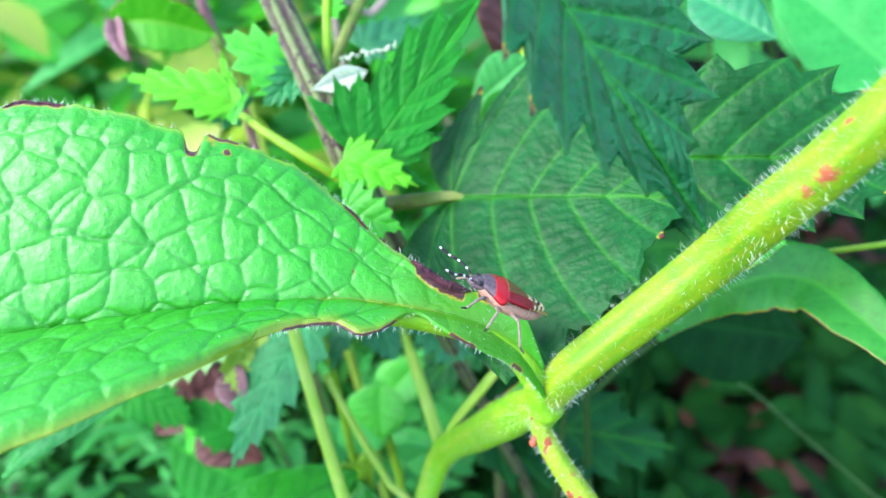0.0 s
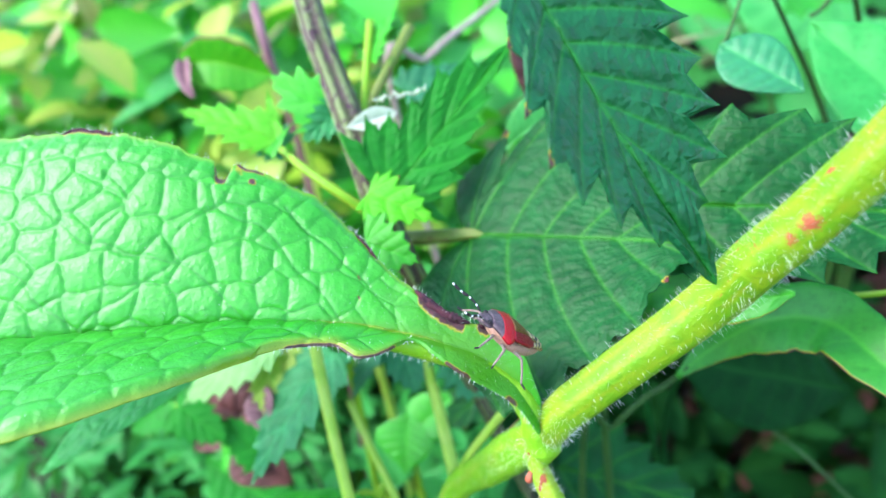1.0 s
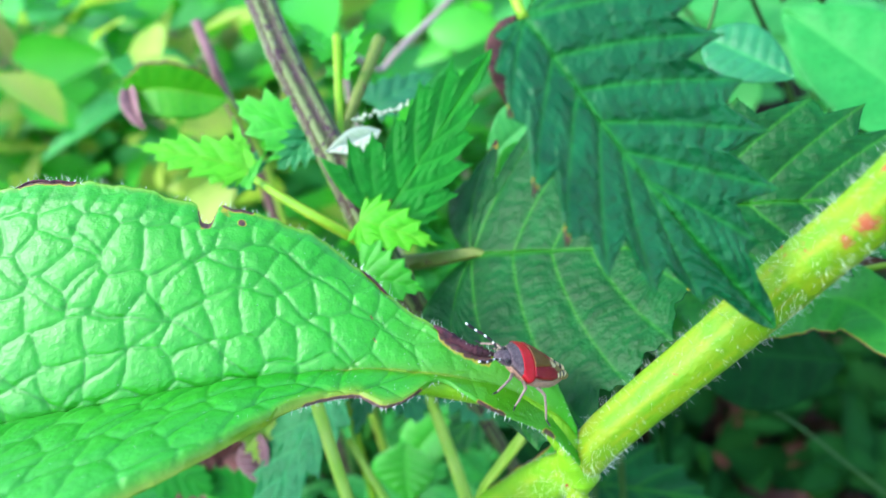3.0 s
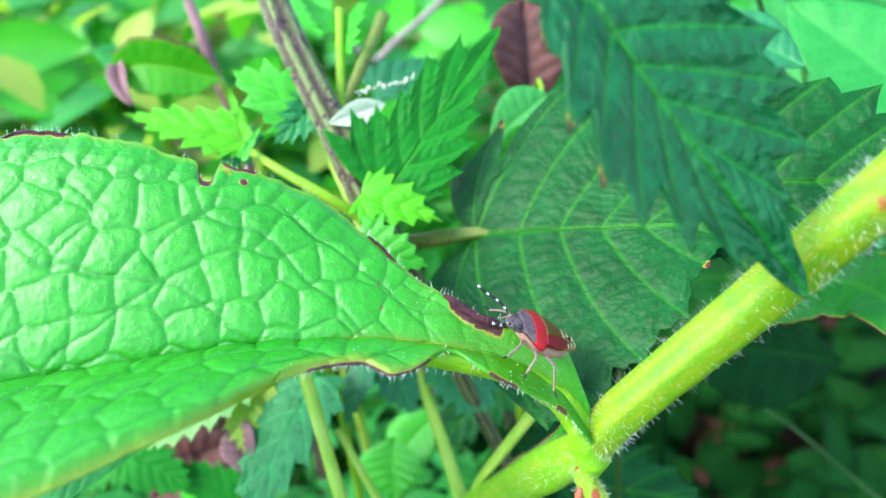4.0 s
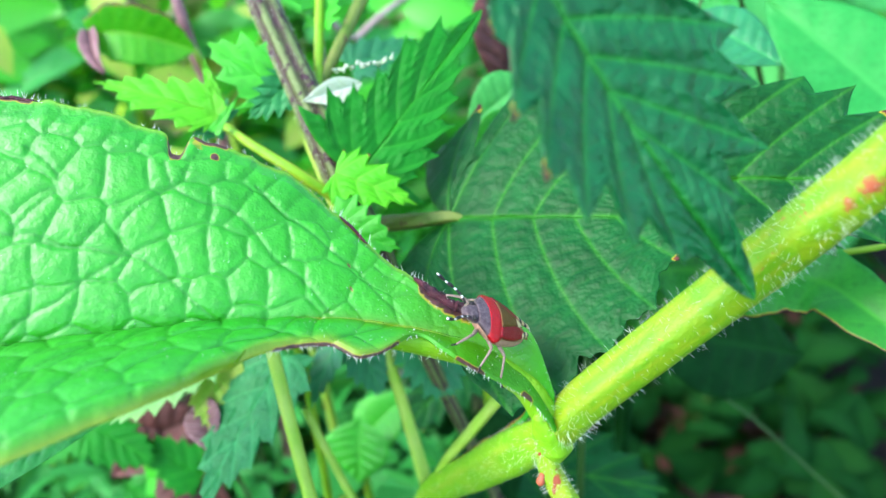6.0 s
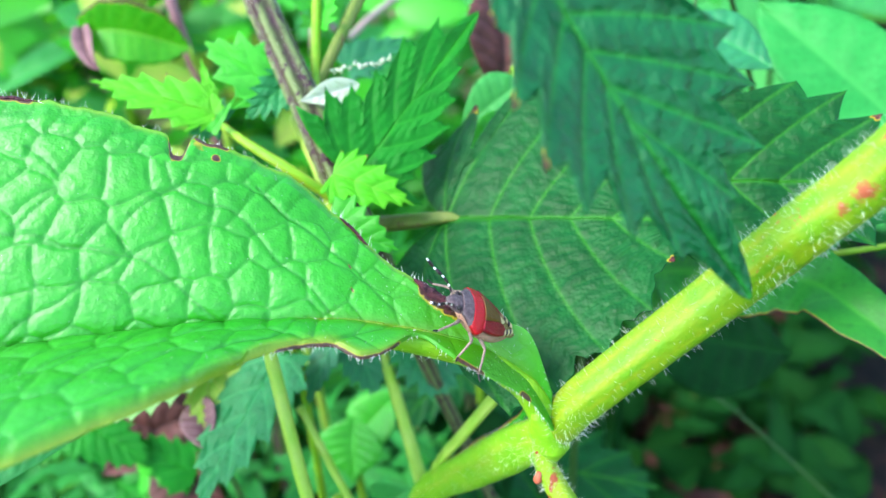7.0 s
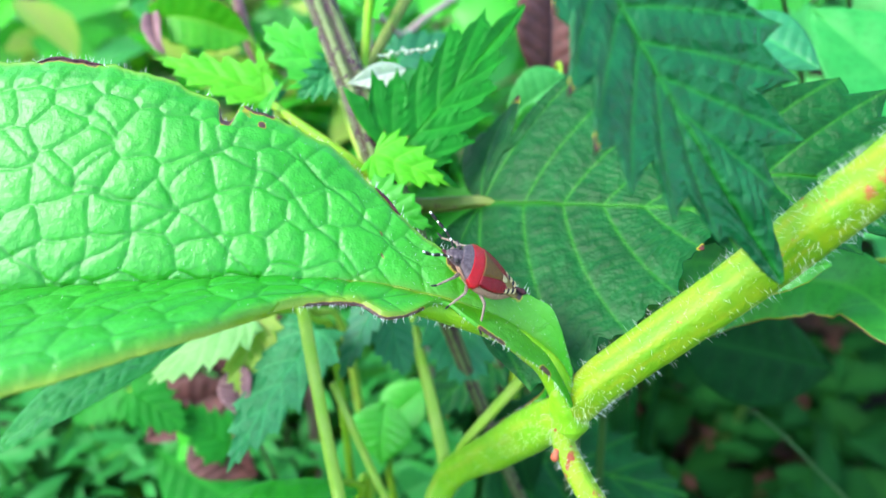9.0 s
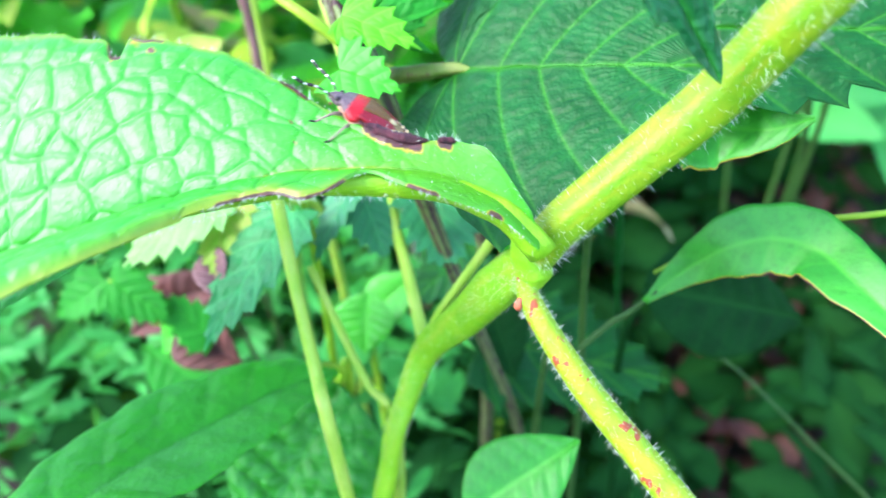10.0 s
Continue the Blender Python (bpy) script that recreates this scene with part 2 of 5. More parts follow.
def part(name, verts, faces, mat, parent=None, label="", at=None, attrs=None, mats=None, mat_ids=None, smooth=True, solid=0.0, kind=""):
    """One mesh from points in world centimetres, under a thing or part; at: its own origin."""
    base = ORIGIN[parent.name] if parent else Vector((0, 0, 0))
    at = Vector(at) if at is not None else base
    v = (np.asarray(verts, float) - np.array(at)) * CM
    me = bpy.data.meshes.new(name)
    me.from_pydata(v.tolist(), [], faces)
    me.materials.append(mat)
    for m in mats or ():
        me.materials.append(m)
    if mat_ids is not None:
        me.polygons.foreach_set("material_index", list(mat_ids))
    if smooth:
        me.polygons.foreach_set("use_smooth", [True] * len(me.polygons))
    for key, values in (attrs or {}).items():
        a = me.attributes.new(key, "FLOAT", "POINT")
        a.data.foreach_set("value", np.asarray(values, np.float32))
    me.update()
    ob = new(name, me)
    if parent:
        ob.parent = parent
    ob.location = (at - base) * CM
    ORIGIN[ob.name] = at
    if solid:
        mod = ob.modifiers.new("thickness", "SOLIDIFY")
        mod.thickness, mod.offset = solid * CM, -1
    return tagged(ob, label=label, kind=kind)


def smooth_line(points, n):
    """A smooth line of n points through the given ones (Catmull-Rom)."""
    p = np.asarray(points, float)
    p = np.vstack([2 * p[0] - p[1], p, 2 * p[-1] - p[-2]])
    u = np.linspace(0, len(p) - 3 - 1e-6, n)
    k = u.astype(int)
    f = (u - k)[:, None]
    a, b, c, d = p[k], p[k + 1], p[k + 2], p[k + 3]
    return 0.5 * (2 * b + (c - a) * f + (2 * a - 5 * b + 4 * c - d) * f**2 + (3 * b - a - 3 * c + d) * f**3)


def unit(v):
    v = np.asarray(v, float)
    return v / (np.linalg.norm(v, axis=-1, keepdims=True) + 1e-12)


def frames_on(line):
    tan = unit(np.gradient(line, axis=0))
    side = np.cross(tan[0], (0, 0, 1.0))
    if np.linalg.norm(side) < 0.1:
        side = np.cross(tan[0], (1.0, 0, 0))
    sides = []
    for t in tan:
        side = unit(side - t * (side @ t))
        sides.append(side)
    sides = np.array(sides)
    return tan, sides, np.cross(sides, tan)


def tube(points, radii, n=40, around=16, ridges=0, ridge=0.0, flat=1.0, lumps=0.0, seed=0):
    """A closed tube along a smooth line; ridges: ribs along it; flat: its second radius."""
    rng = np.random.default_rng(seed)
    line = smooth_line(points, n)
    rad = np.interp(np.linspace(0, 1, n), np.linspace(0, 1, len(radii)), radii)
    tan, s, u = frames_on(line)
    ang = np.linspace(0, 2 * np.pi, around, endpoint=False)
    prof = 1 + ridge * np.cos(ridges * ang) if ridges else np.ones(around)
    r = rad[:, None] * prof[None] * (1 + lumps * rng.standard_normal((n, 1)))
    ring = line[:, None] + s[:, None] * (r * np.cos(ang))[..., None] + u[:, None] * (flat * r * np.sin(ang))[..., None]
    v = ring.reshape(-1, 3)
    f = [(i * around + j, i * around + (j + 1) % around, (i + 1) * around + (j + 1) % around, (i + 1) * around + j) for i in range(n - 1) for j in range(around)]
    f += [tuple(range(around - 1, -1, -1)), tuple((n - 1) * around + j for j in range(around))]
    return v, f


def join(*shapes):
    v, f, n = [], [], 0
    for sv, sf in shapes:
        v.append(np.asarray(sv, float))
        f += [tuple(i + n for i in face) for face in sf]
        n += len(sv)
    return np.vstack(v), f


def spikes(roots, ways, lengths, radius=0.0018, bend=0.25, seed=0):
    """Short hairs: three-sided cones with a bent tip."""
    rng = np.random.default_rng(seed)
    v, f = [], []
    for p, w, l in zip(roots, ways, lengths):
        w = unit(w + bend * rng.standard_normal(3))
        a = unit(np.cross(w, rng.standard_normal(3)))
        b = np.cross(w, a)
        k = len(v)
        side = a * rng.normal() * 0.12 * l
        for c in (0, 2.094, 4.189):
            v.append(p + radius * (a * np.cos(c) + b * np.sin(c)))
        for c in (0, 2.094, 4.189):
            v.append(p + w * l * 0.55 + side * 0.4 + radius * 0.6 * (a * np.cos(c) + b * np.sin(c)))
        v.append(p + w * l + side)
        for i in range(3):
            j = (i + 1) % 3
            f += [(k + i, k + j, k + 3 + j, k + 3 + i), (k + 3 + i, k + 3 + j, k + 6)]
    return np.array(v), f


def tube_hairs(points, radii, count, length, seed, lean=0.0, flat=1.0):
    rng = np.random.default_rng(seed)
    line = smooth_line(points, 200)
    rad = np.interp(np.linspace(0, 1, 200), np.linspace(0, 1, len(radii)), radii)
    tan, s, u = frames_on(line)
    k = rng.integers(0, 200, count)
    a = rng.uniform(0, 2 * np.pi, count)
    out = s[k] * np.cos(a)[:, None] + flat * u[k] * np.sin(a)[:, None]
    roots = line[k] + tan[k] * rng.uniform(-0.02, 0.02, (count, 1)) + out * rad[k][:, None] * 0.97
    return spikes(roots, unit(out) + lean * tan[k], length * rng.uniform(0.5, 1.25, count), seed=seed)


# ---- ground ----
def ground_sheet():
    n = 60
    g = np.sign(np.linspace(-1, 1, n)) * np.abs(np.linspace(-1, 1, n)) ** 4 * 20000
    v = [(x, y + 30, (noise.noise((x * 0.08, y * 0.08, 0)) * 1.2 - 0.6) if max(abs(x), abs(y)) < 300 else 0) for y in g for x in g]
    f = [(j * n + i, j * n + i + 1, (j + 1) * n + i + 1, (j + 1) * n + i) for j in range(n - 1) for i in range(n - 1)]
    part("ground", v, f, SOIL, None, "dark soil with brown leaf litter, shade under the weeds put into its colour", kind="structure")


ground_sheet()


# ---- the hairy plant with the scorched leaf ----
NODE = (1.62, 6.02, 23.05)
hairy_plant = thing("hairy_plant", (4.6, 3.2, 0.0), label="bristly green plant with a thick yellowish stem and one scorched leaf", category="plant")

MAIN_STEM = [(0.95, 6.62, 21.75), (1.35, 6.25, 22.6), (1.72, 6.06, 23.2), (2.05, 6.12, 23.68), (3.47, 6.44, 25.03), (4.05, 6.28, 26.05), (4.50, 6.2, 26.75), (5.3, 6.1, 28.2), (6.6, 6.0, 31.0)]
LOWER_STEM = [(1.66, 6.02, 23.2), (1.58, 5.82, 22.70), (2.20, 5.05, 22.05), (3.02, 4.30, 21.40), (3.75, 3.62, 20.78), (4.4, 3.1, 19.7), (4.75, 2.95, 17.0), (4.7, 3.1, 9.0), (4.6, 3.2, -0.3)]
BRANCH_LINE = [(1.62, 6.05, 23.1), (1.2, 6.42, 22.26), (0.74, 6.96, 21.12), (0.0, 7.52, 19.7), (-0.42, 7.12, 18.7), (-0.7, 6.65, 17.7), (-1.1, 6.0, 14.0), (-1.2, 5.8, -0.2)]


def plant_axis(name, line, radii, mat, label, hairs, length, seed, n=90, ridges=5, ridge=0.05, flat=1.0):
    v, f = tube(line, radii, n, 24, ridges, ridge, flat, 0.008, seed)
    rng = np.random.default_rng(seed + 40)
    along, turn = np.meshgrid(np.linspace(0, 1, n), np.arange(24), indexing="ij")
    streak = rng.uniform(0, 1, 24)[turn] * (0.55 + 0.45 * np.sin(along * 37 + rng.uniform(0, 6, 24)[turn]))
    ob = part(name, v, f, mat, hairy_plant, label, attrs={"stripe": streak.ravel()})
    hv, hf = tube_hairs(line, radii, hairs, length, seed, 0.1, flat)
    part("bristles", hv, hf, HAIR, ob, "short white bristles", kind="stuff")
    return ob


plant_axis("main_stem", MAIN_STEM, [0.14, 0.21, 0.245, 0.275, 0.3, 0.3, 0.29, 0.28, 0.27], STEM, "thick yellow-green bristly stem with rusty flecks", 3000, 0.125, 1)
plant_axis("lower_stem", LOWER_STEM, [0.13, 0.14, 0.17, 0.19, 0.21, 0.22, 0.23, 0.25, 0.28], STEM_SPOT, "thinner yellow stem blotched with rust-red spots", 2600, 0.09, 2, 120)
plant_axis("side_branch", BRANCH_LINE, [0.25, 0.31, 0.29, 0.25, 0.2, 0.2, 0.2, 0.2], BRANCH, "bright green side branch with a brown seam", 2200, 0.06, 3, 120, 3, 0.1)


def node_collar():
    """Swollen joint where leaf, stem and branch meet, and the rusty bud scar under it."""
    v, f = tube([(1.42, 5.98, 23.5), NODE, (1.66, 5.9, 22.72)], [0.06, 0.2, 0.24, 0.24, 0.1], 24, 20, 4, 0.05, 1, 0.004, 5)
    part("stem_node", v, f, BRANCH, hairy_plant, "swollen green joint")
    v, f = tube([(1.50, 5.72, 22.72), (1.47, 5.66, 22.64), (1.48, 5.68, 22.54)], [0.03, 0.06, 0.02], 8, 10, 0, 0, 1, 0.05, 6)
    part("bud_scar", v, f, RUST, hairy_plant, "rust-red bud scar")


node_collar()


def branch_wing():
    """Thin leafy flange along the upper side of the branch, with a browned rim."""
    line = smooth_line([(1.5, 6.2, 23.2), (1.2, 6.42, 22.26), (0.74, 6.96, 21.12), (0.05, 7.5, 19.8)], 40)
    t = np.linspace(0, 1, 40)[:, None]
    rise = np.array([-0.03, 0.55, 0.82])
    rim = line + rise * (0.27 + 0.13 * np.sin(np.pi * t) ** 0.6 * (1 + 0.15 * np.sin(23 * t)))
    root = line + rise * 0.2
    v = np.vstack([root, (root + rim) / 2, rim])
    f = [(r * 40 + i, r * 40 + i + 1, (r + 1) * 40 + i + 1, (r + 1) * 40 + i) for r in range(2) for i in range(39)]
    s = np.r_[np.zeros(40), np.full(40, 0.1), np.full(40, 0.75)]
    part("wing", v, f, LEAF, hairy_plant, "thin leafy flange with a brown rim", attrs={"scorch": s, "vein": s * 0}, solid=0.03)


branch_wing()

# stations along the leaf from its base: x, midrib y, midrib z, far half width, far angle, near half width, near angle
LEAF_ROWS = np.array([
    (1.62, 6.05, 23.40, 0.32, 80, 0.26, 5),
    (1.35, 6.17, 23.90, 0.55, 70, 0.33, -12),
    (1.10, 6.22, 24.13, 0.50, 61, 0.37, -7),
    (0.85, 6.25, 24.33, 0.42, 54, 0.44, -2),
    (0.60, 6.25, 24.46, 0.36, 48, 0.43, 3),
    (0.30, 6.23, 24.58, 0.40, 42, 0.27, 5),
    (0.00, 6.21, 24.69, 0.56, 37, 0.12, 12),
    (-0.30, 6.20, 24.76, 0.74, 33, 0.42, 5),
    (-0.60, 6.19, 24.83, 0.97, 31, 0.60, 3),
    (-1.00, 6.14, 24.90, 1.32, 31, 0.45, 8),
    (-1.60, 6.07, 24.95, 1.84, 34, 0.76, 15),
    (-2.30, 5.99, 24.99, 2.09, 39, 1.53, 18),
    (-3.20, 5.84, 24.99, 2.42, 42, 2.15, 17),
    (-4.20, 5.63, 25.01, 2.81, 42, 2.43, 15),
    (-5.40, 5.41, 25.00, 2.95, 41, 2.45, 13),
    (-7.00, 5.17, 24.96, 2.70, 40, 1.95, 10),
    (-8.60, 5.00, 24.80, 1.50, 36, 1.20, 5),
    (-9.80, 4.90, 24.50, 0.08, 30, 0.08, 0),
])
FAR_SCORCH = [(-5.15, -4.35, 0.06), (-2.93, -2.63, 0.08), (-2.66, -2.2, 0.04), (-0.95, -0.62, 0.035), (-0.05, 0.66, 0.13), (0.74, 0.98, 0.11)]
NEAR_SCORCH = [(-1.5, -0.15, 0.022), (0.4, 0.8, 0.035), (1.15, 1.36, 0.06)]


def scorched_leaf():
    nu, nf, nn = 420, 150, 90
    xs = np.concatenate([np.linspace(1.62, -1.2, 170, endpoint=False), np.linspace(-1.2, -6.2, 200, endpoint=False), np.linspace(-6.2, -9.8, 50)])
    dense = smooth_line(LEAF_ROWS, 900)
    order = np.argsort(dense[:, 0])
    col = [np.interp(xs, dense[order, 0], dense[order, k]) for k in range(7)]
    rng = np.random.default_rng(11)
    wob = lambda s: sum(np.sin(xs * w + p) * a for w, p, a in zip((5.1, 9.3, 17.0, 31.0), rng.uniform(0, 6, 4), np.array((0.5, 0.35, 0.25, 0.18)) * s))
    grow = np.clip((1.2 - xs) / 2.5, 0.15, 1)
    fw = col[3] + wob(0.035) * grow
    cut = 0.27 * np.exp(-(((xs + 2.78) / 0.1) ** 4)) - 0.04 * np.exp(-(((xs + 2.57) / 0.1) ** 2))
    nw = col[5] + wob(0.02) * grow
    base = np.stack([xs, col[1], col[2]], 1)
    rows, across, sidev = [], [], []
    for w, ang, sign, m in ((fw, col[4], 1, nf), (nw, col[6], -1, nn)):
        v = np.linspace(0, 1, m)[None]
        # the half blade starts steeper at the midrib and flattens; the near rim rolls down
        bow = np.where(sign > 0, 9 - 18 * v, 6 - 14 * v - 46 * np.clip(v - 0.86, 0, 1) / 0.14 * (xs[:, None] < -1.7))
        a = np.radians(ang[:, None] + bow * np.clip((1.4 - xs) / 2.0, 0, 1)[:, None])
        step = np.repeat((w / (m - 1))[:, None], m, 1)
        if sign > 0:
            step[:, int(0.8 * m):] *= 1 - (cut / (0.2 * w))[:, None]
        y = np.cumsum(np.cos(a) * step, 1) - np.cos(a) * step
        z = np.cumsum(np.sin(a) * step, 1) - np.sin(a) * step
        p = np.stack([np.repeat(xs[:, None], m, 1), base[:, 1:2] + sign * y, base[:, 2:3] + z], -1)
        rows.append(p)
        across.append(np.cumsum(step, 1) - step)
        sidev.append(sign * np.repeat(v, len(xs), 0))
    P = np.concatenate([rows[1][:, :0:-1], rows[0]], 1)
    b = np.concatenate([-across[1][:, :0:-1], across[0]], 1)
    v = np.concatenate([sidev[1][:, :0:-1], sidev[0]], 1)
    X = np.repeat(xs[:, None], P.shape[1], 1)
    # vein net: side veins sweeping towards the tip, cells between them
    drawn = [
        [(-2.14, 0), (-2.38, 0.22), (-2.69, 0.54), (-3.0, 0.71), (-3.24, 0.84), (-3.5, 0.95), (-3.88, 1.08), (-4.36, 1.21), (-4.76, 1.53), (-5.4, 2.0)],
        [(-3.24, 0.84), (-3.23, 1.11), (-3.12, 1.3), (-2.95, 1.49), (-2.81, 1.63), (-2.83, 1.9)],
        [(-4.55, 0), (-4.14, 0.23), (-3.73, 0.54), (-3.24, 0.84)],
        [(-4.36, 1.21), (-4.1, 1.45), (-3.98, 1.78), (-4.29, 2.2)],
        [(-0.92, 0), (-1.24, 0.34), (-1.57, 0.74), (-1.97, 1.1), (-2.21, 1.3), (-2.47, 1.37), (-2.81, 1.63)],
        [(-0.09, 0), (-0.42, 0.34), (-0.74, 0.61), (-1.21, 0.96), (-1.52, 1.24), (-1.9, 1.55)],
        [(0.6, 0), (0.3, 0.2), (-0.1, 0.42), (-0.5, 0.7)],
        [(-4.3, 0), (-4.8, 0.4), (-5.3, 0.8), (-6.0, 1.2)], [(-6.4, 0), (-7.0, 0.8), (-7.8, 1.3)],
        [(-1.2, 0), (-1.55, -0.42), (-1.95, -0.75)], [(-2.14, 0), (-2.6, -0.6), (-3.2, -1.1)], [(-3.07, 0), (-3.5, -0.7), (-4.2, -1.4)],
        [(-4.02, 0), (-4.6, -0.9), (-5.3, -1.6)], [(-5.4, 0), (-6.0, -0.9), (-6.8, -1.4)], [(-0.3, 0), (-0.6, -0.25), (-0.9, -0.4)],
    ]
    veins = [smooth_line(d, 220) for d in drawn]
    lines = np.vstack(veins)
    lines = lines + 0.03 * np.stack([np.sin(lines[:, 1] * 7 + lines[:, 0]), np.cos(lines[:, 0] * 6)], 1)
    seeds = []
    for gx in np.arange(-10.2, 2.0, 0.47):
        for gy in np.arange(-3.2, 3.6, 0.5):
            shift = 0.22 * (round((gy + 3.2) / 0.5) % 2)
            seeds.append((gx + shift + 0.35 * gy * 0.5 + rng.uniform(-0.17, 0.17), gy + rng.uniform(-0.18, 0.18)))
    for gx in np.arange(-9.0, 1.4, 0.3):
        wf = np.interp(gx, xs[::-1], fw[::-1])
        seeds.append((gx + rng.uniform(-0.06, 0.06), wf * 0.93 + rng.uniform(-0.05, 0.02)))
    seeds = np.array(seeds)
    q = np.stack([X.ravel() + 0.02 * np.sin(b.ravel() * 9 + X.ravel() * 3), b.ravel() + 0.02 * np.sin(X.ravel() * 11)], 1)
    cell = np.empty(len(q))
    rib = np.empty(len(q))
    for k in range(0, len(q), 4000):
        d = np.hypot(q[k:k + 4000, None, 0] - seeds[None, :, 0], q[k:k + 4000, None, 1] - seeds[None, :, 1])
        two = np.partition(d, 1, 1)[:, :2]
        cell[k:k + 4000] = (two[:, 1] - two[:, 0]) / 2
        e = np.hypot(q[k:k + 4000, None, 0] - lines[None, :, 0], q[k:k + 4000, None, 1] - lines[None, :, 1])
        rib[k:k + 4000] = e.min(1)
    size = np.clip((1.1 - X) / 2.4, 0.12, 1) * np.clip((1 - np.abs(v)) / 0.10, 0.15, 1)
    size = size.ravel()
    d_mid = np.abs(b.ravel())
    lift = 0.018 * (1 - np.exp(-((cell / 0.022) ** 1.4))) + 0.02 * (1 - np.exp(-((rib / 0.032) ** 1.4))) + 0.03 * (1 - np.exp(-((d_mid / 0.09) ** 1.4)))
    lift = lift + 0.03 * np.clip(cell / 0.26, 0, 1) ** 0.75
    lift = lift * size
    vein = np.maximum(0.75 * np.exp(-((cell / 0.011) ** 2)), np.exp(-((rib / 0.017) ** 2))) * np.clip(size * 1.3, 0.25, 1)
    vein = np.maximum(vein, np.exp(-((d_mid / 0.045) ** 2)))
    du, dv = np.gradient(P, axis=0), np.gradient(P, axis=1)
    nrm = unit(np.cross(dv, du))
    nrm = np.where(nrm[..., 2:3] < 0, -nrm, nrm)
    P = P + nrm * lift.reshape(X.shape)[..., None]
    # scorched rims, the yellow notch and a small hole's brown ring
    rim_far, rim_near = np.where(v > 0, b[:, -1:] - b, 9.0), (1 + v) * nw[:, None]
    scorch = np.zeros(X.shape)
    for spans, rim, on in ((FAR_SCORCH, rim_far, v > 0), (NEAR_SCORCH, rim_near, v < 0)):
        for x0, x1, wide in spans:
            edge = np.clip(np.minimum(X - x0, x1 - X) / 0.07, 0, 1)
            scorch = np.maximum(scorch, np.where(on, edge * np.clip(1.15 - 0.6 * rim / wide, 0, 1), 0))
    scorch = np.maximum(scorch, np.clip(0.34 - rim_far / 0.16, 0, 1) * (v > 0) * (X < 0.9))
    scorch = np.maximum(scorch, 0.5 * np.exp(-(((X + 2.58) / 0.14) ** 2) - (rim_far / 0.26) ** 2) * (v > 0))
    for x0, off, r in ((-2.36, 0.2, 0.04), (-0.80, 0.52, 0.017), (-0.76, 0.76, 0.017)):
        scorch = np.maximum(scorch, np.clip(1.25 - 0.65 * np.hypot(X - x0, rim_far - off) / r, 0, 1))
    # soft yellow roll of the near rim, and the yellowing base
    roll = np.clip(0.6 - rim_near / 0.3, 0, 0.3) * (v < 0) * np.clip((-0.1 - X) / 0.5, 0, 1)
    scorch = np.maximum(scorch, roll * (0.92 + 0.12 * np.sin(3 * X)))
    tint = 0.75 * np.exp(-(((X - 0.75) / 0.95) ** 2)) + 0.6 * np.exp(-((np.abs(b) / 0.1) ** 2)) * (X > -1.6) * np.clip((X + 1.6) / 0.6, 0, 1)
    tint = np.clip(np.maximum(tint, np.clip(1 - rim_near / 0.22, 0, 1) * (v < 0) * 0.6), 0, 0.9)
    gold = 0.85 * np.exp(-((rim_near / 0.085) ** 2)) * (v < 0) * np.clip((-0.1 - X) / 0.5, 0, 1) + 0.5 * np.exp(-((rim_far / 0.05) ** 2)) * (v > 0) * (X < 0.8)
    gold = np.maximum(gold, 0.6 * np.exp(-((b / 0.025) ** 2)) * np.clip((X + 1.5) / 0.3, 0, 1) * np.clip((0.4 - X) / 0.3, 0, 1))
    n_v = P.shape[1]
    f = [(i * n_v + j, i * n_v + j + 1, (i + 1) * n_v + j + 1, (i + 1) * n_v + j) for i in range(len(xs) - 1) for j in range(n_v - 1)]
    leaf = part("leaf", P.reshape(-1, 3), f, LEAF, hairy_plant, "large puckered bright green leaf with brown scorched rim",
                NODE, {"vein": vein, "scorch": scorch.ravel(), "tint": tint.ravel(), "gold": gold.ravel()}, solid=0.02)
    # fleshy keel under the midrib
    keel_r = np.interp(np.linspace(0, 1, 55), [0, 0.3, 0.6, 1], [0.15, 0.13, 0.08, 0.04])
    keel = base[:330:6] - np.stack([0 * keel_r, 0 * keel_r, keel_r * 1.3 + 0.03], 1)
    kv, kf = tube(keel, keel_r, 80, 12, 0, 0, 1.35, 0, 3)
    part("midrib", kv, kf, BRANCH, leaf, "fleshy pale green keel", NODE)
    # bristles on both rims and along the keel
    roots, ways = [], []
    for k in rng.integers(4, len(xs) - 60, 110):
        e = P[k, -1]
        roots.append(e)
        ways.append(unit(P[k, -1] - P[k, -6]) + 0.5 * nrm[k, -1])
    for k in rng.integers(4, 185, 90):
        e = P[k, 0]
        roots.append(e)
        ways.append(unit(P[k, 0] - P[k, 5]) * 0.8 + np.array([0, -0.3, -0.4]))
    for k in rng.integers(0, 50, 260):
        a = rng.uniform(-1.5, 0.3)
        w = np.array([0, -np.cos(a), np.sin(a)])
        roots.append(keel[k] + 0.15 * w)
        ways.append(w)
    hv, hf = spikes(roots, np.array(ways), 0.075 * rng.uniform(0.4, 1.3, len(roots)), 0.003, 0.35, 8)
    part("rim_bristles", hv, hf, HAIR, leaf, "fine white bristles", NODE, kind="stuff")
    # dark withered rolls along the far rim, with bristles
    for x0, x1, r in ((-0.08, 0.7, 0.06), (0.76, 0.99, 0.04), (-0.97, -0.6, 0.022), (-5.2, -4.3, 0.018)):
        k = np.nonzero((xs > x0) & (xs < x1))[0][::3]
        edge = P[k, -2] + 0.35 * r * nrm[k, -2]
        rv, rf = tube(edge, [0.15 * r, 0.7 * r, r, 0.8 * r, r, 0.75 * r, 0.2 * r], 40, 12, 0, 0, 1.2, 0.13, 31)
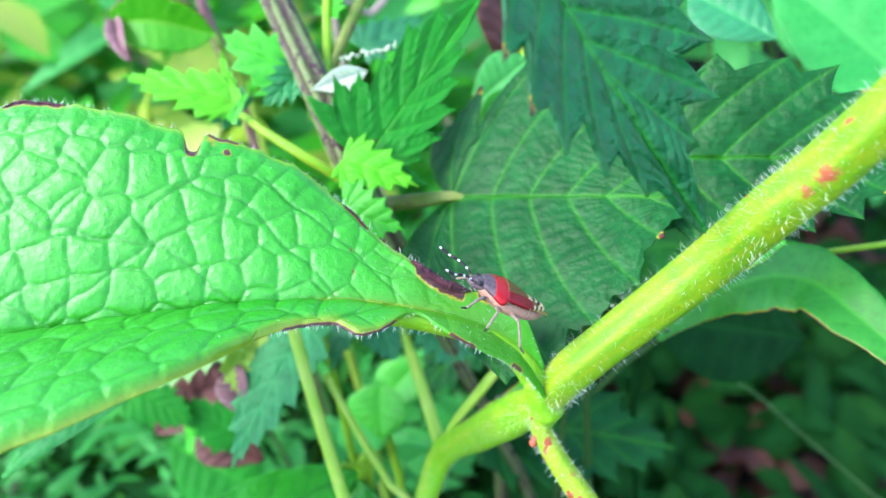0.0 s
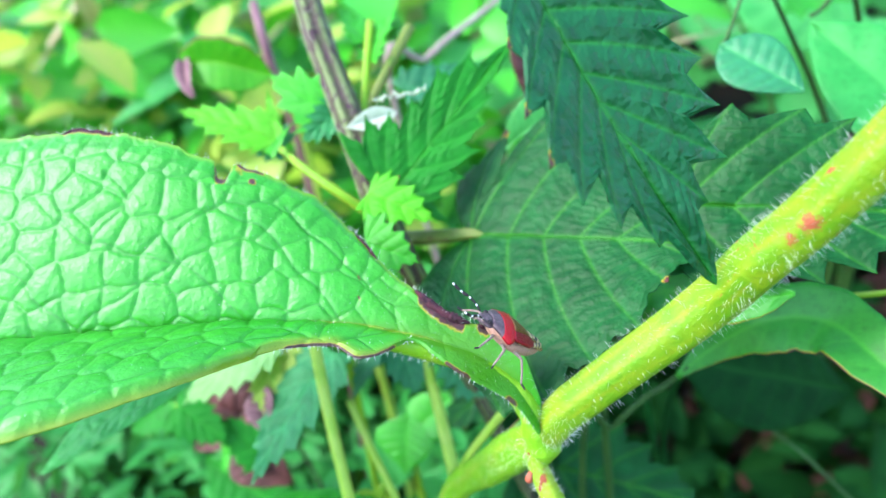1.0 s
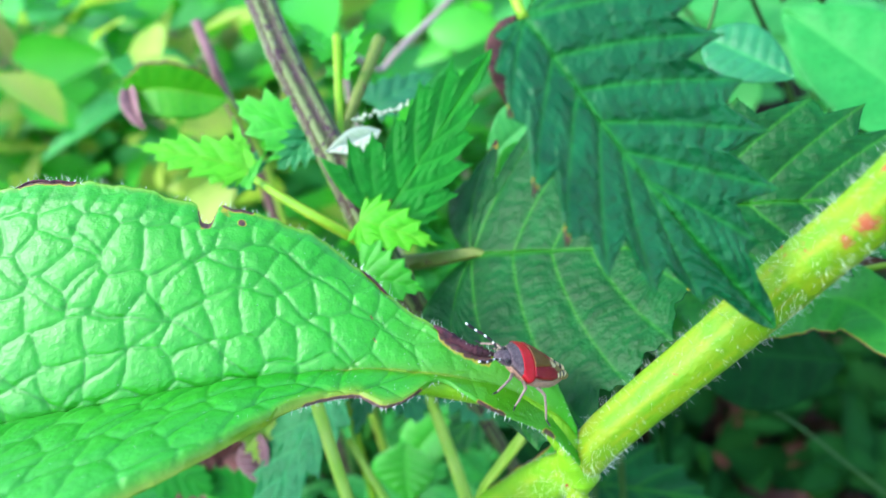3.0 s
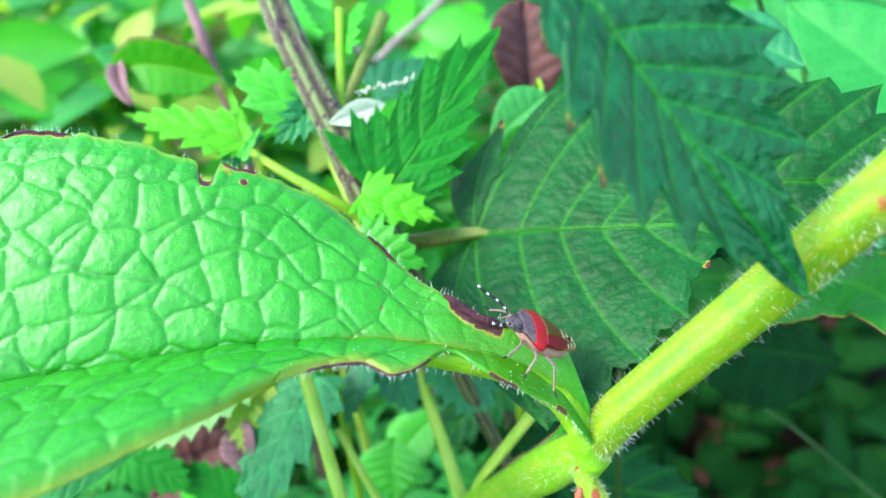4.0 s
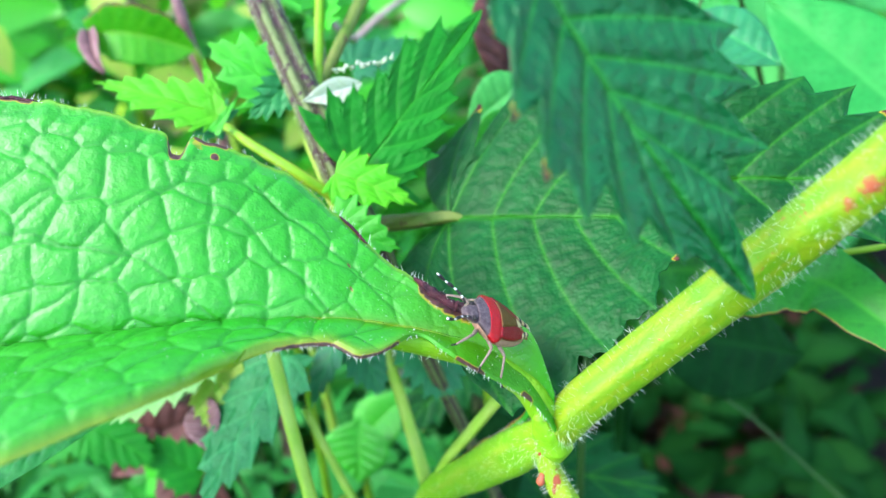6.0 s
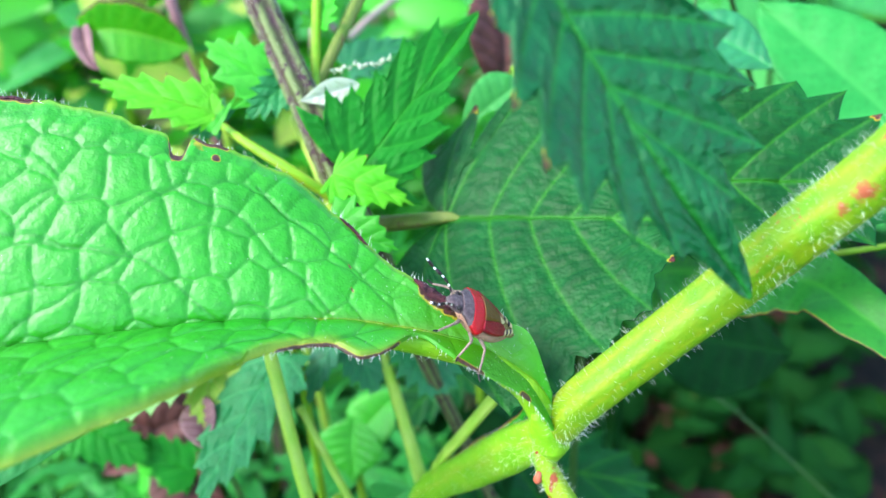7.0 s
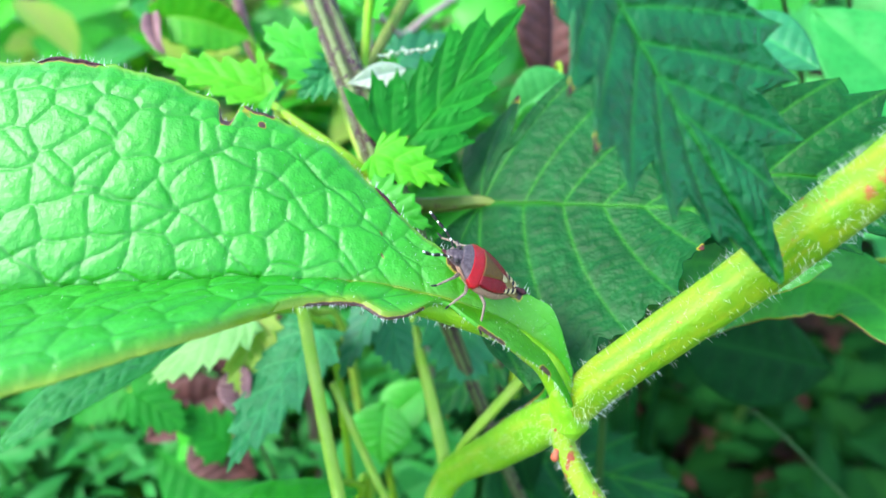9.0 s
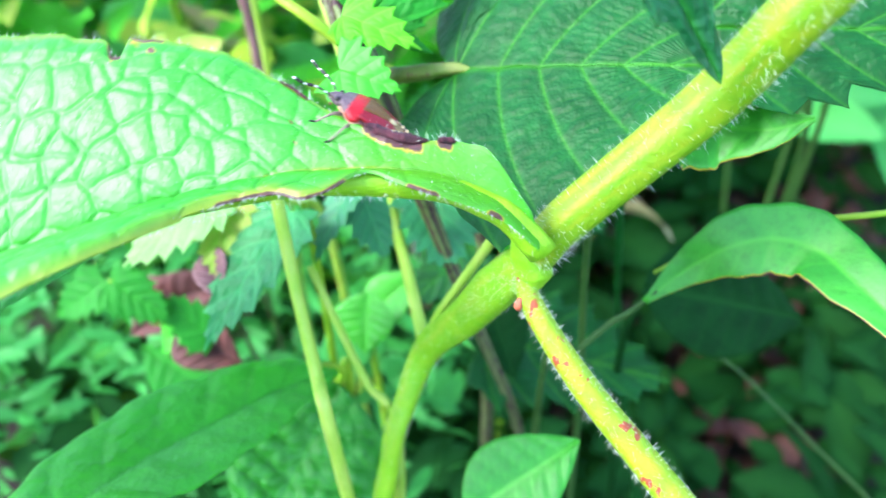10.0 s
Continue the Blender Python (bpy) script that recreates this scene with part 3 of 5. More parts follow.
        roll_ob = part("scorched_roll", rv, rf, SCORCHED, leaf, "dark purple withered rim rolled up", NODE)
        n = int(24 * (x1 - x0)) + 2
        at = edge[rng.integers(0, len(edge), n)]
        sv, sf = spikes(at, np.array((0, 0.5, 0.9)) + 0.45 * rng.standard_normal((n, 3)), 0.13 * rng.uniform(0.5, 1.2, n), 0.0035, 0.2, 12)
        part("roll_bristles", sv, sf, HAIR, roll_ob, "white bristles", NODE, kind="stuff")
    # sparse short hairs over the blade
    k, j = rng.integers(2, 300, 450), rng.integers(3, n_v - 3, 450)
    hv, hf = spikes(P[k, j], nrm[k, j], 0.025 * rng.uniform(0.5, 1.2, 450), 0.0024, 0.5, 9)
    part("blade_hairs", hv, hf, HAIR, leaf, "scattered pale hairs", NODE, kind="stuff")
    return leaf, P, nrm, xs


leaf_ob, LEAF_P, LEAF_N, LEAF_X = scorched_leaf()


# ---- leaf makers for the plants round it ----
def blade(base, tip, normal, width, teeth=0, depth=0.0, droop=0.1, fold=12.0, cordate=0.0, pucker=0.03, nu=0, nv=11, seed=0, widest=0.4, rim=0.0, tip_scorch=0.0, twist=0.0, quilt=0.0, palmate=(), left=1.0, rim_wide=9.0, notch=None, tooth_from=0.66, point=0.0):
    """A leaf blade in centimetres: outline with teeth, fold at the midrib, droop, puckered between side veins."""
    rng = np.random.default_rng(seed)
    base, tip = np.array(base, float), np.array(tip, float)
    length = np.linalg.norm(tip - base)
    ax = (tip - base) / length
    up = unit(np.array(normal, float) - ax * (np.array(normal, float) @ ax))
    side = np.cross(up, ax)
    nu = nu or ((teeth * 16 if quilt else teeth * 9) + 2 if teeth else (110 if quilt else 36))
    t = np.linspace(0, 1, nu)
    k = np.log(0.5) / np.log(widest)
    out = np.sin(np.pi * np.clip(t, 0, 1) ** k) ** (0.75 if teeth else 0.85)
    out = np.maximum(out, 0.0) * width / 2 * (1 - point * np.clip((t - 0.5) / 0.4, 0, 1) ** 0.8)
    v = np.linspace(-1, 1, 2 * nv - 1)
    T, V = np.meshgrid(t, v, indexing="ij")
    half = np.repeat(out[:, None], len(v), 1)
    shift = np.zeros_like(T)
    if teeth:
        saw = (t * teeth) % 1.0
        saw2 = (t * teeth + 0.13) % 1.0
        bite = np.where(V > 0, saw[:, None], saw2[:, None])
        tri = np.where(bite < 0.78, bite / 0.78, (1 - bite) / 0.22)
        fade = np.clip(np.abs(V) - tooth_from, 0, 1) / (1 - tooth_from)
        half = half * (1 - depth * fade * (1 - tri))
        half = half * (1 + 0.04 * np.sin(T * 40 + seed))
        shift = fade * tri * 0.45 / teeth
    lobe = cordate * width * 0.5 * np.clip(1 - T / 0.35, 0, 1) ** 1.3 * np.abs(V) ** 0.9
    along = T * length + shift * length - lobe + 0.12 * width * np.abs(V) * (0.6 - T) * (0 if teeth == 0 else 1)
    if cordate:
        half = np.maximum(half, width * 0.5 * cordate * np.clip(1 - T / 0.3, 0, 1) * (0.6 + 0.4 * np.clip(T / 0.05, 0, 1)))
    if notch:
        half = half * np.where(V > 0, 1 - notch[2] * np.exp(-(((T - notch[0]) / notch[1]) ** 4)), 1)
    off = half * V * np.where(V < 0, left, 1.0)
    ang = radians(fold)
    nside = max(5, teeth // 2 if teeth else 7)
    sec = (T * nside + 0.9 * np.abs(V)) % 1.0
    dsec = np.minimum(sec, 1 - sec)
    lift = pucker * width * (np.abs(np.sin(np.pi * sec)) ** 0.7) * np.clip(np.abs(V) * 4, 0, 1) * np.clip((1 - np.abs(V)) * 4, 0.2, 1)
    cross = np.abs(np.sin(np.pi * (np.abs(V) * 5 + 0.5 * np.sin(T * 17 + seed))))
    lift = lift * (0.72 + 0.28 * cross**0.6) if teeth else lift
    net = np.zeros(T.shape)
    if quilt:
        # raised cells between the small veins
        rows_n = int(2.6 * width / quilt)
        seeds = np.array([(x + rng.uniform(-0.3, 0.3) * quilt, y + rng.uniform(-0.3, 0.3) * quilt) for x in np.arange(-0.4 * width, length * 1.15, quilt) for y in (np.arange(rows_n) - rows_n / 2) * quilt * 0.8])
        q = np.stack([(along - 0.55 * np.abs(off)).ravel(), off.ravel()], 1)
        gap = np.empty(len(q))
        for k0 in range(0, len(q), 3000):
            dd = np.hypot(q[k0:k0 + 3000, None, 0] - seeds[None, :, 0], q[k0:k0 + 3000, None, 1] - seeds[None, :, 1])
            two = np.partition(dd, 1, 1)[:, :2]
            gap[k0:k0 + 3000] = (two[:, 1] - two[:, 0]) / 2
        gap = gap.reshape(T.shape)
        net = np.exp(-((gap / (0.09 * quilt)) ** 2))
        lift = lift + 0.17 * quilt * (1 - np.exp(-((gap / (0.2 * quilt)) ** 1.3))) * np.clip((1 - np.abs(V)) * 5, 0.25, 1)
    z = np.abs(off) * np.tan(ang) + lift - droop * length * (T - 0.0) ** 2 + droop * length * T * 0.6
    z = z + 0.02 * width * np.sin(3 * T + seed) * V + twist * off * T
    v3 = base + ax * along[..., None] + side * (off * np.cos(ang))[..., None] + up * z[..., None]
    vein = np.maximum(np.exp(-((np.abs(off) / ((0.006 if quilt else 0.014) * length + 0.01)) ** 2)), (0.3 if quilt else 0.6) * np.exp(-((dsec / (0.035 if quilt else 0.07)) ** 2)))
    vein = np.maximum(vein, 0.22 * net)
    for deg in palmate:
        # main veins fanning out from the leaf stalk
        bend = np.radians(deg) * (1 - 0.25 * np.hypot(along, off) / length)
        gap = np.abs(np.abs(off) * np.cos(bend) - along * np.sin(bend))
        vein = np.maximum(vein, 0.85 * np.exp(-((gap / 0.02) ** 2)) * (np.abs(V) < 0.9))
    scorch = np.clip(rim * 1.3 - (1 - np.abs(V)) * rim_wide, 0, 1) + np.clip(tip_scorch - (1 - T) * 4, 0, 1)
    scorch = scorch + np.clip(0.75 - (1 - np.abs(V)) * 10, 0, 0.34) * (0.5 + 0.5 * rng.standard_normal((1, 1)) * 0) * (rim > 0)
    m = len(v)
    f = [(i * m + j, i * m + j + 1, (i + 1) * m + j + 1, (i + 1) * m + j) for i in range(nu - 1) for j in range(m - 1)]
    return v3.reshape(-1, 3), f, {"vein": vein.ravel(), "scorch": np.clip(scorch, 0, 1).ravel()}


def toothed(base, tip, normal, reach, reach_left=None, fan=2, heart=130.0, sweep=52.0, bend=0.3, depth=0.3, fold=10.0, droop=0.08, curl=0.0, pucker=0.12, rungs=7, per=12, nv=26, seed=0, slot=None, tooth=0.8, sub=0.0, bow=0.0):
    """A toothed leaf: side veins fan out of the stalk and then off the midrib, each ending in a tooth; the web between them bulges in rungs.
    reach: length of each side vein as a share of the blade's length, from the stalk to the tip; slot: a torn gap (side, vein, half width, depth)."""
    rng = np.random.default_rng(seed)
    base, tip = np.array(base, float), np.array(tip, float)
    length = np.linalg.norm(tip - base)
    ax = (tip - base) / length
    up = unit(np.array(normal, float) - ax * (np.array(normal, float) @ ax))
    side = np.cross(up, ax)
    n = len(reach) - 1
    P, A = [], {"vein": [], "scorch": []}
    F = []
    for sgn, share in ((1, reach), (-1, reach_left or reach)):
        p = np.linspace(0, n, n * per + 1)
        R = smooth_line(np.array(share)[:, None], len(p))[:, 0] * length
        jag = np.abs(p - np.round(p)) * 2
        cut = depth * jag**tooth * np.clip((n - p) / 0.6, 0.12, 1) * (1 + 0.25 * np.sin(np.floor(p) * 2.4 + seed))
        if sub:
            cut = cut + sub * np.abs(np.sin(p * np.pi * 3)) * np.clip((n - p) / 0.6, 0.1, 1)
        if slot and slot[0] == sgn:
            cut = np.maximum(cut, slot[3] * np.exp(-(((p - slot[1]) / slot[2]) ** 4)))
        o = np.clip((p - fan) / (n - fan), 0, 1) ** 0.9 * (1 - share[-1]) * length
        a = np.radians(np.where(p < fan, heart + (sweep - heart) * (p / max(fan, 1e-6)) ** 0.8, sweep * (1 - np.clip((p - fan) / (n - fan), 0, 1) ** 2.2)))
        v = np.linspace(0, 1, nv) ** 0.9
        V, PP = np.meshgrid(v, p)
        steep = np.clip(1 / (cut + 1e-6) - 1.05, 0.05, 4)[:, None]
        r = R[:, None] * V * (1 - cut[:, None] * V**steep)
        t = a[:, None] * (1 - bend * V * 0.5)
        x = o[:, None] + r * np.cos(t)
        y = r * np.sin(t)
        mid = y
        gap = np.hypot(np.gradient(x, axis=0), np.gradient(y, axis=0)) * per
        near = np.abs(PP - np.round(PP)) * gap
        web_no = np.floor(PP).astype(int)
        wig = V * rungs * rng.uniform(0.8, 1.25, n + 2)[web_no] + 0.3 * np.sin((PP - web_no) * np.pi) + rng.uniform(0, 1, n + 2)[web_no]
        bump = rng.uniform(0.25, 1.0, 997)[(np.floor(wig).astype(int) * 31 + web_no * 17) % 997]
        rung = np.abs(np.sin(np.pi * wig))
        web = np.abs(np.sin(np.pi * PP)) ** 0.85
        soft = np.clip((1 - V) * 6, 0.1, 1)
        lift = pucker * np.minimum(gap, 0.22 * length) * web * (0.4 + 0.6 * bump * rung**0.6) * soft
        z = y * np.tan(radians(fold)) + lift - droop * (x * x / length - 0.6 * x) - curl * y * y / length
        z = z + 0.015 * length * np.sin(x / length * 7 + seed) * (y / (0.4 * length))
        k = sum(len(q) for q in P)
        y = y + sgn * bow * length * np.sin(np.pi * np.clip(x / length, 0, 1))
        P.append((base + ax * x[..., None] + side * (sgn * y)[..., None] + up * z[..., None]).reshape(-1, 3))
        vein = np.maximum(np.exp(-((near / (0.004 * length + 0.012)) ** 2)) * (0.9 - 0.4 * V), np.exp(-((mid / (0.006 * length + 0.012)) ** 2)))
        vein = np.maximum(vein, 0.1 * np.exp(-((rung / 0.25) ** 2)) * (web > 0.3))
        A["vein"].append(vein.ravel())
        A["scorch"].append((1.1 * np.clip((V - 0.9) / 0.06, 0, 1) * np.clip(1 - jag[:, None] * 3, 0, 1) * (rng.uniform(0, 1, n + 2)[np.round(PP).astype(int)] > 0.88)).ravel())
        quad = [(k + i * nv + j, k + i * nv + j + 1, k + (i + 1) * nv + j + 1, k + (i + 1) * nv + j) for i in range(len(p) - 1) for j in range(nv - 1)]
        F += quad if sgn < 0 else [q[::-1] for q in quad]
    return np.vstack(P), F, {key: np.concatenate(val) for key, val in A.items()}


def toothed_part(parent, name, mat, label, base, tip, normal, reach, left=None, solid=0.012, **shape):
    v, f, a = toothed(base, tip, normal, reach, left, **shape)
    return part(name, v, f, mat, parent, label, None, a, solid=solid)


def ribbon(spine, widths, normal, fold=12.0, n=60, nv=9, pucker=0.02, rim=0.0, seed=0):
    """A long smooth leaf along a curved spine; widths: full width along it."""
    line = smooth_line(spine, n)
    w = np.maximum(smooth_line(np.array(widths)[:, None], n)[:, 0], 0.004) / 2
    tan = unit(np.gradient(line, axis=0))
    up = unit(np.array(normal, float) - tan * (tan @ np.array(normal, float))[:, None])
    side = np.cross(up, tan)
    v = np.linspace(-1, 1, 2 * nv - 1)
    t = np.linspace(0, 1, n)
    T, V = np.meshgrid(t, v, indexing="ij")
    sec = (T * 9 + 0.8 * np.abs(V)) % 1.0
    wob = 1 + 0.03 * np.sin(T * 31 + seed) + 0.02 * np.sin(T * 67 + seed * 2)
    off = w[:, None] * V * wob
    lift = np.abs(off) * np.tan(radians(fold)) + pucker * w.max() * np.abs(np.sin(np.pi * sec)) ** 0.7 * np.clip(np.abs(V) * 3, 0, 1) * np.clip((1 - np.abs(V)) * 4, 0.1, 1)
    P = line[:, None] + side[:, None] * off[..., None] + up[:, None] * lift[..., None]
    dsec = np.minimum(sec, 1 - sec)
    vein = np.maximum(np.exp(-((np.abs(off) / 0.03) ** 2)), 0.45 * np.exp(-((dsec / 0.07) ** 2)))
    m = len(v)
    f = [(i * m + j, i * m + j + 1, (i + 1) * m + j + 1, (i + 1) * m + j) for i in range(n - 1) for j in range(m - 1)]
    scorch = np.clip(rim - (1 - np.abs(V)) * 5, 0, 1) * (V < 0)
    return P.reshape(-1, 3), f, {"vein": vein.ravel(), "scorch": scorch.ravel()}


def ribbon_part(parent, name, mat, label, spine, widths, normal, solid=0.015, **shape):
    v, f, a = ribbon(spine, widths, normal, **shape)
    return part(name, v, f, mat, parent, label, None, a, solid=solid)


def leaf_part(parent, name, mat, label, base, tip, normal, width, solid=0.015, at=None, **shape):
    v, f, a = blade(base, tip, normal, width, **shape)
    return part(name, v, f, mat, parent, label, at, a, solid=solid)


def stalk_part(parent, name, mat, points, radii, label="", n=30, around=10, **more):
    v, f = tube(points, radii, n, around, **more)
    rib = np.tile(0.5 + 0.5 * np.cos(np.linspace(0, 2 * np.pi, around, endpoint=False) * more.get("ridges", 3)), n)
    return part(name, v, f, mat, parent, label, attrs={"stripe": rib})


stalk_part(hairy_plant, "leaf_stalk", STALK, [(1.5, 7.4, 23.0), (1.18, 7.5, 22.34), (0.66, 7.5, 21.40), (0.14, 7.55, 20.4), (0.0, 7.6, 19.8)], [0.1, 0.2, 0.2, 0.16, 0.1], "pale flat leaf stalk with a groove", 30, 14, flat=0.45, ridges=2, ridge=0.12)

# ---- the nettle behind the leaf ----
nettle = thing("nettle", (3.2, 8.2, 0.0), label="stinging nettle with a purplish ribbed stem and toothed leaves", category="nettle")
N_STEM = [(-3.3, 13.0, 27.8), (-2.92, 12.23, 27.12), (-2.68, 11.76, 26.71), (-2.24, 11.09, 26.01), (-1.76, 10.28, 25.39), (-1.38, 9.58, 24.78), (-1.06, 9.14, 24.34), (-0.72, 8.95, 23.6), (0.0, 9.2, 20.9), (0.9, 9.0, 18.3), (1.75, 8.7, 15.6), (2.7, 8.4, 9.0), (3.2, 8.2, -0.2)]
n_stem = stalk_part(nettle, "stem", NETTLE_STEM, N_STEM, [0.23, 0.235, 0.24, 0.245, 0.25, 0.235, 0.22, 0.19, 0.13, 0.11, 0.11, 0.11, 0.12], "purplish brown ribbed stem", 130, 40, ridges=6, ridge=0.11, lumps=0.01)
hv, hf = tube_hairs(N_STEM[:7], [0.23, 0.24, 0.25, 0.25, 0.25, 0.24, 0.22], 1900, 0.06, 21)
part("bristles", hv, hf, HAIR, n_stem, "short white bristles", kind="stuff")
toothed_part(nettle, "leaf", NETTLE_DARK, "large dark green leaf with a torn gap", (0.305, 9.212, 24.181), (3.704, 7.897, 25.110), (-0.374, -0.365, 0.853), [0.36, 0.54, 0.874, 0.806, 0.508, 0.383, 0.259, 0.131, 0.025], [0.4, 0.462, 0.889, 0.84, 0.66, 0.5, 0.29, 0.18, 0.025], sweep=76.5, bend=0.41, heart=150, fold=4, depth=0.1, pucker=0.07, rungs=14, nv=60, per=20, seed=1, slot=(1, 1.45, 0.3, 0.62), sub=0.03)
toothed_part(nettle, "leaf", NETTLE_MID, "mid-green toothed leaf pointing upwards", (-1.059, 9.421, 24.826), (0.868, 11.497, 26.673), (0.196, -0.747, 0.635), [0.398, 0.42, 0.42, 0.367, 0.416, 0.432, 0.437], [0.328, 0.278, 0.382, 0.372, 0.318, 0.309, 0.437], sweep=49.9, bend=0.46, heart=100, fold=8, depth=0.26, pucker=0.1, rungs=7, nv=36, per=16, seed=2, sub=0.05)
R_YOUNG = [0.3, 0.42, 0.46, 0.42, 0.32, 0.2, 0.1]
toothed_part(nettle, "young_leaf", NETTLE_LIME, "yellow-green young leaf", (-1.34, 9.19, 25.02), (-0.14, 8.77, 24.79), (0.25, -0.6, 0.75), R_YOUNG, depth=0.34, heart=110, sweep=58, pucker=0.12, rungs=4, seed=3, droop=0.2)
toothed_part(nettle, "young_leaf", NETTLE_BRIGHT, "bright green young leaf", (-1.27, 8.45, 24.55), (-0.35, 8.16, 24.41), (-0.02, -0.6, 0.8), [0.5, 0.6, 0.58, 0.5, 0.36, 0.22, 0.1], depth=0.26, heart=130, sweep=62, pucker=0.1, rungs=4, seed=4)
toothed_part(nettle, "crown_leaf", NETTLE_BRIGHT, "bright fan-veined young leaf", (-2.384, 10.900, 25.583), (-3.570, 11.273, 26.268), (0.1, -0.9, 0.45), [0.401, 0.487, 0.547, 0.492, 0.478, 0.3, 0.115], [0.394, 0.465, 0.467, 0.55, 0.508, 0.3, 0.115], sweep=50, heart=110, depth=0.3, pucker=0.1, rungs=5, nv=30, per=16, seed=5, fan=3)
toothed_part(nettle, "crown_leaf", TEAL, "bluish green young leaf", (-2.17, 10.90, 25.75), (-2.88, 10.46, 25.30), (0.3, -0.8, 0.5), [0.4, 0.5, 0.55, 0.5, 0.4, 0.25, 0.1], depth=0.4, heart=100, pucker=0.14, rungs=4, seed=6)
toothed_part(nettle, "crown_leaf", NETTLE_LIME, "yellow-green young leaf", (-3.35, 10.54, 25.35), (-5.40, 10.83, 25.84), (0.10, -0.62, 0.78), [0.2, 0.28, 0.33, 0.31, 0.28, 0.22, 0.15, 0.08], depth=0.34, heart=90, sweep=48, pucker=0.1, rungs=4, nv=22, seed=7)
toothed_part(nettle, "crown_leaf", NETTLE_LIME, "", (-3.39, 10.53, 25.36), (-3.64, 11.18, 26.05), (0.1, -0.8, 0.6), [0.15, 0.22, 0.25, 0.2, 0.14, 0.07], depth=0.3, pucker=0.1, rungs=3, seed=8)
toothed_part(nettle, "crown_leaf", TEAL, "", (-3.38, 10.75, 25.06), (-4.68, 11.07, 25.32), (0.03, -0.5, 0.85), [0.25, 0.35, 0.4, 0.34, 0.28, 0.18, 0.08], depth=0.34, pucker=0.1, rungs=4, seed=9)
toothed_part(nettle, "young_leaf", NETTLE_BRIGHT, "", (-3.25, 9.89, 25.36), (-2.87, 10.21, 25.81), (-0.2, -0.9, 0.4), [0.12, 0.17, 0.2, 0.16, 0.1, 0.06], depth=0.15, pucker=0.08, rungs=3, seed=10)
toothed_part(nettle, "top_leaf", NETTLE_BRIGHT, "", (-1.83, 11.9, 26.3), (-1.4, 12.7, 26.95), (-0.5, -0.72, 0.45), [0.3, 0.4, 0.42, 0.34, 0.25, 0.1], depth=0.4, seed=11)
toothed_part(nettle, "top_leaf", NETTLE_BRIGHT, "", (-1.98, 12.2, 26.5), (-2.61, 12.99, 26.94), (0.6, -0.5, 0.45), [0.3, 0.4, 0.42, 0.34, 0.25, 0.1], depth=0.4, seed=12)
# Shade behind the upright leaf is put into this dull bluish green.
toothed_part(nettle, "top_leaf", NETTLE_GREY, "bluish leaf, shade put into its colour", (-1.60, 13.4, 24.95), (-0.40, 14.22, 25.25), (-0.2, -0.6, 0.75), [0.3, 0.42, 0.46, 0.4, 0.3, 0.2, 0.08], depth=0.3, seed=13)
stalk_part(nettle, "petiole", OLIVE, [(-1.32, 9.70, 23.78), (-0.62, 9.42, 23.98), (-0.12, 9.25, 24.15), (0.33, 9.21, 24.23), (0.6, 9.12, 24.24)], [0.13, 0.13, 0.12, 0.09, 0.03], "olive leaf stalk", ridges=4, ridge=0.1, around=20)
stalk_part(nettle, "petiole", STALK, [(-1.3, 9.9, 23.3), (-1.55, 9.95, 23.95), (-1.85, 10.46, 24.46), (-2.26, 11.21, 24.97)], [0.1, 0.11, 0.11, 0.1])
stalk_part(nettle, "petiole", BRANCH, [(-3.33, 10.35, 25.32), (-2.69, 9.79, 25.20), (-2.01, 9.35, 25.0), (-1.38, 9.2, 24.6)], [0.06, 0.075, 0.085, 0.09])
stalk_part(nettle, "petiole", BRANCH, [(-1.85, 10.5, 25.4), (-1.82, 10.95, 25.6), (-1.83, 11.50, 26.05), (-1.87, 12.46, 26.79)], [0.09, 0.09, 0.08, 0.08])
stalk_part(nettle, "petiole", OLIVE, [(-1.85, 10.5, 25.4), (-1.79, 11.01, 25.56), (-1.54, 11.53, 25.99), (-1.13, 12.51, 26.64)], [0.08, 0.09, 0.1, 0.12], ridges=4, ridge=0.1)

for k, (p, mat, r) in enumerate((((0.74, 8.72, 24.22), DEAD, 0.075), ((1.42, 7.96, 24.05), PINK, 0.06))):
    p = np.array(p)
    v, f = tube([p + (-r, 0, 0), p + (0.01, 0.03, 0.01), p + (r, 0.05, 0)], [0.02, 0.06, 0.02], 10, 10, 0, 0, 0.5, 0.15, 70 + k)
    part("speck", v, f, mat, nettle, "small dried speck stuck to the leaf")


def stipules():
    """Papery white bract at the joint of the nettle, and the crumbled flower string by it."""
    rng = np.random.default_rng(5)
    v, f, a = blade((-1.93, 10.2, 25.70), (-0.99, 10.35, 25.92), (-0.2, -0.9, 0.35), 0.42, droop=0.1, fold=20, pucker=0.06, seed=3, widest=0.6)
    part("stipule", v, f, STIPULE, nettle, "papery white bract", attrs=a)
    shapes = []
    for k in range(16):
        p = np.array((-1.42, 10.62, 26.02)) + np.array((0.055, 0.0, 0.012)) * k + rng.normal(0, 0.015, 3)
        shapes.append(tube([p, p + rng.normal(0, 0.03, 3), p + rng.normal(0, 0.05, 3)], [0.02, 0.035, 0.01], 5, 6, seed=k))
    v, f = join(*shapes)
    part("flower_string", v, f, STIPULE, nettle, "withered whitish flower string")


stipules()

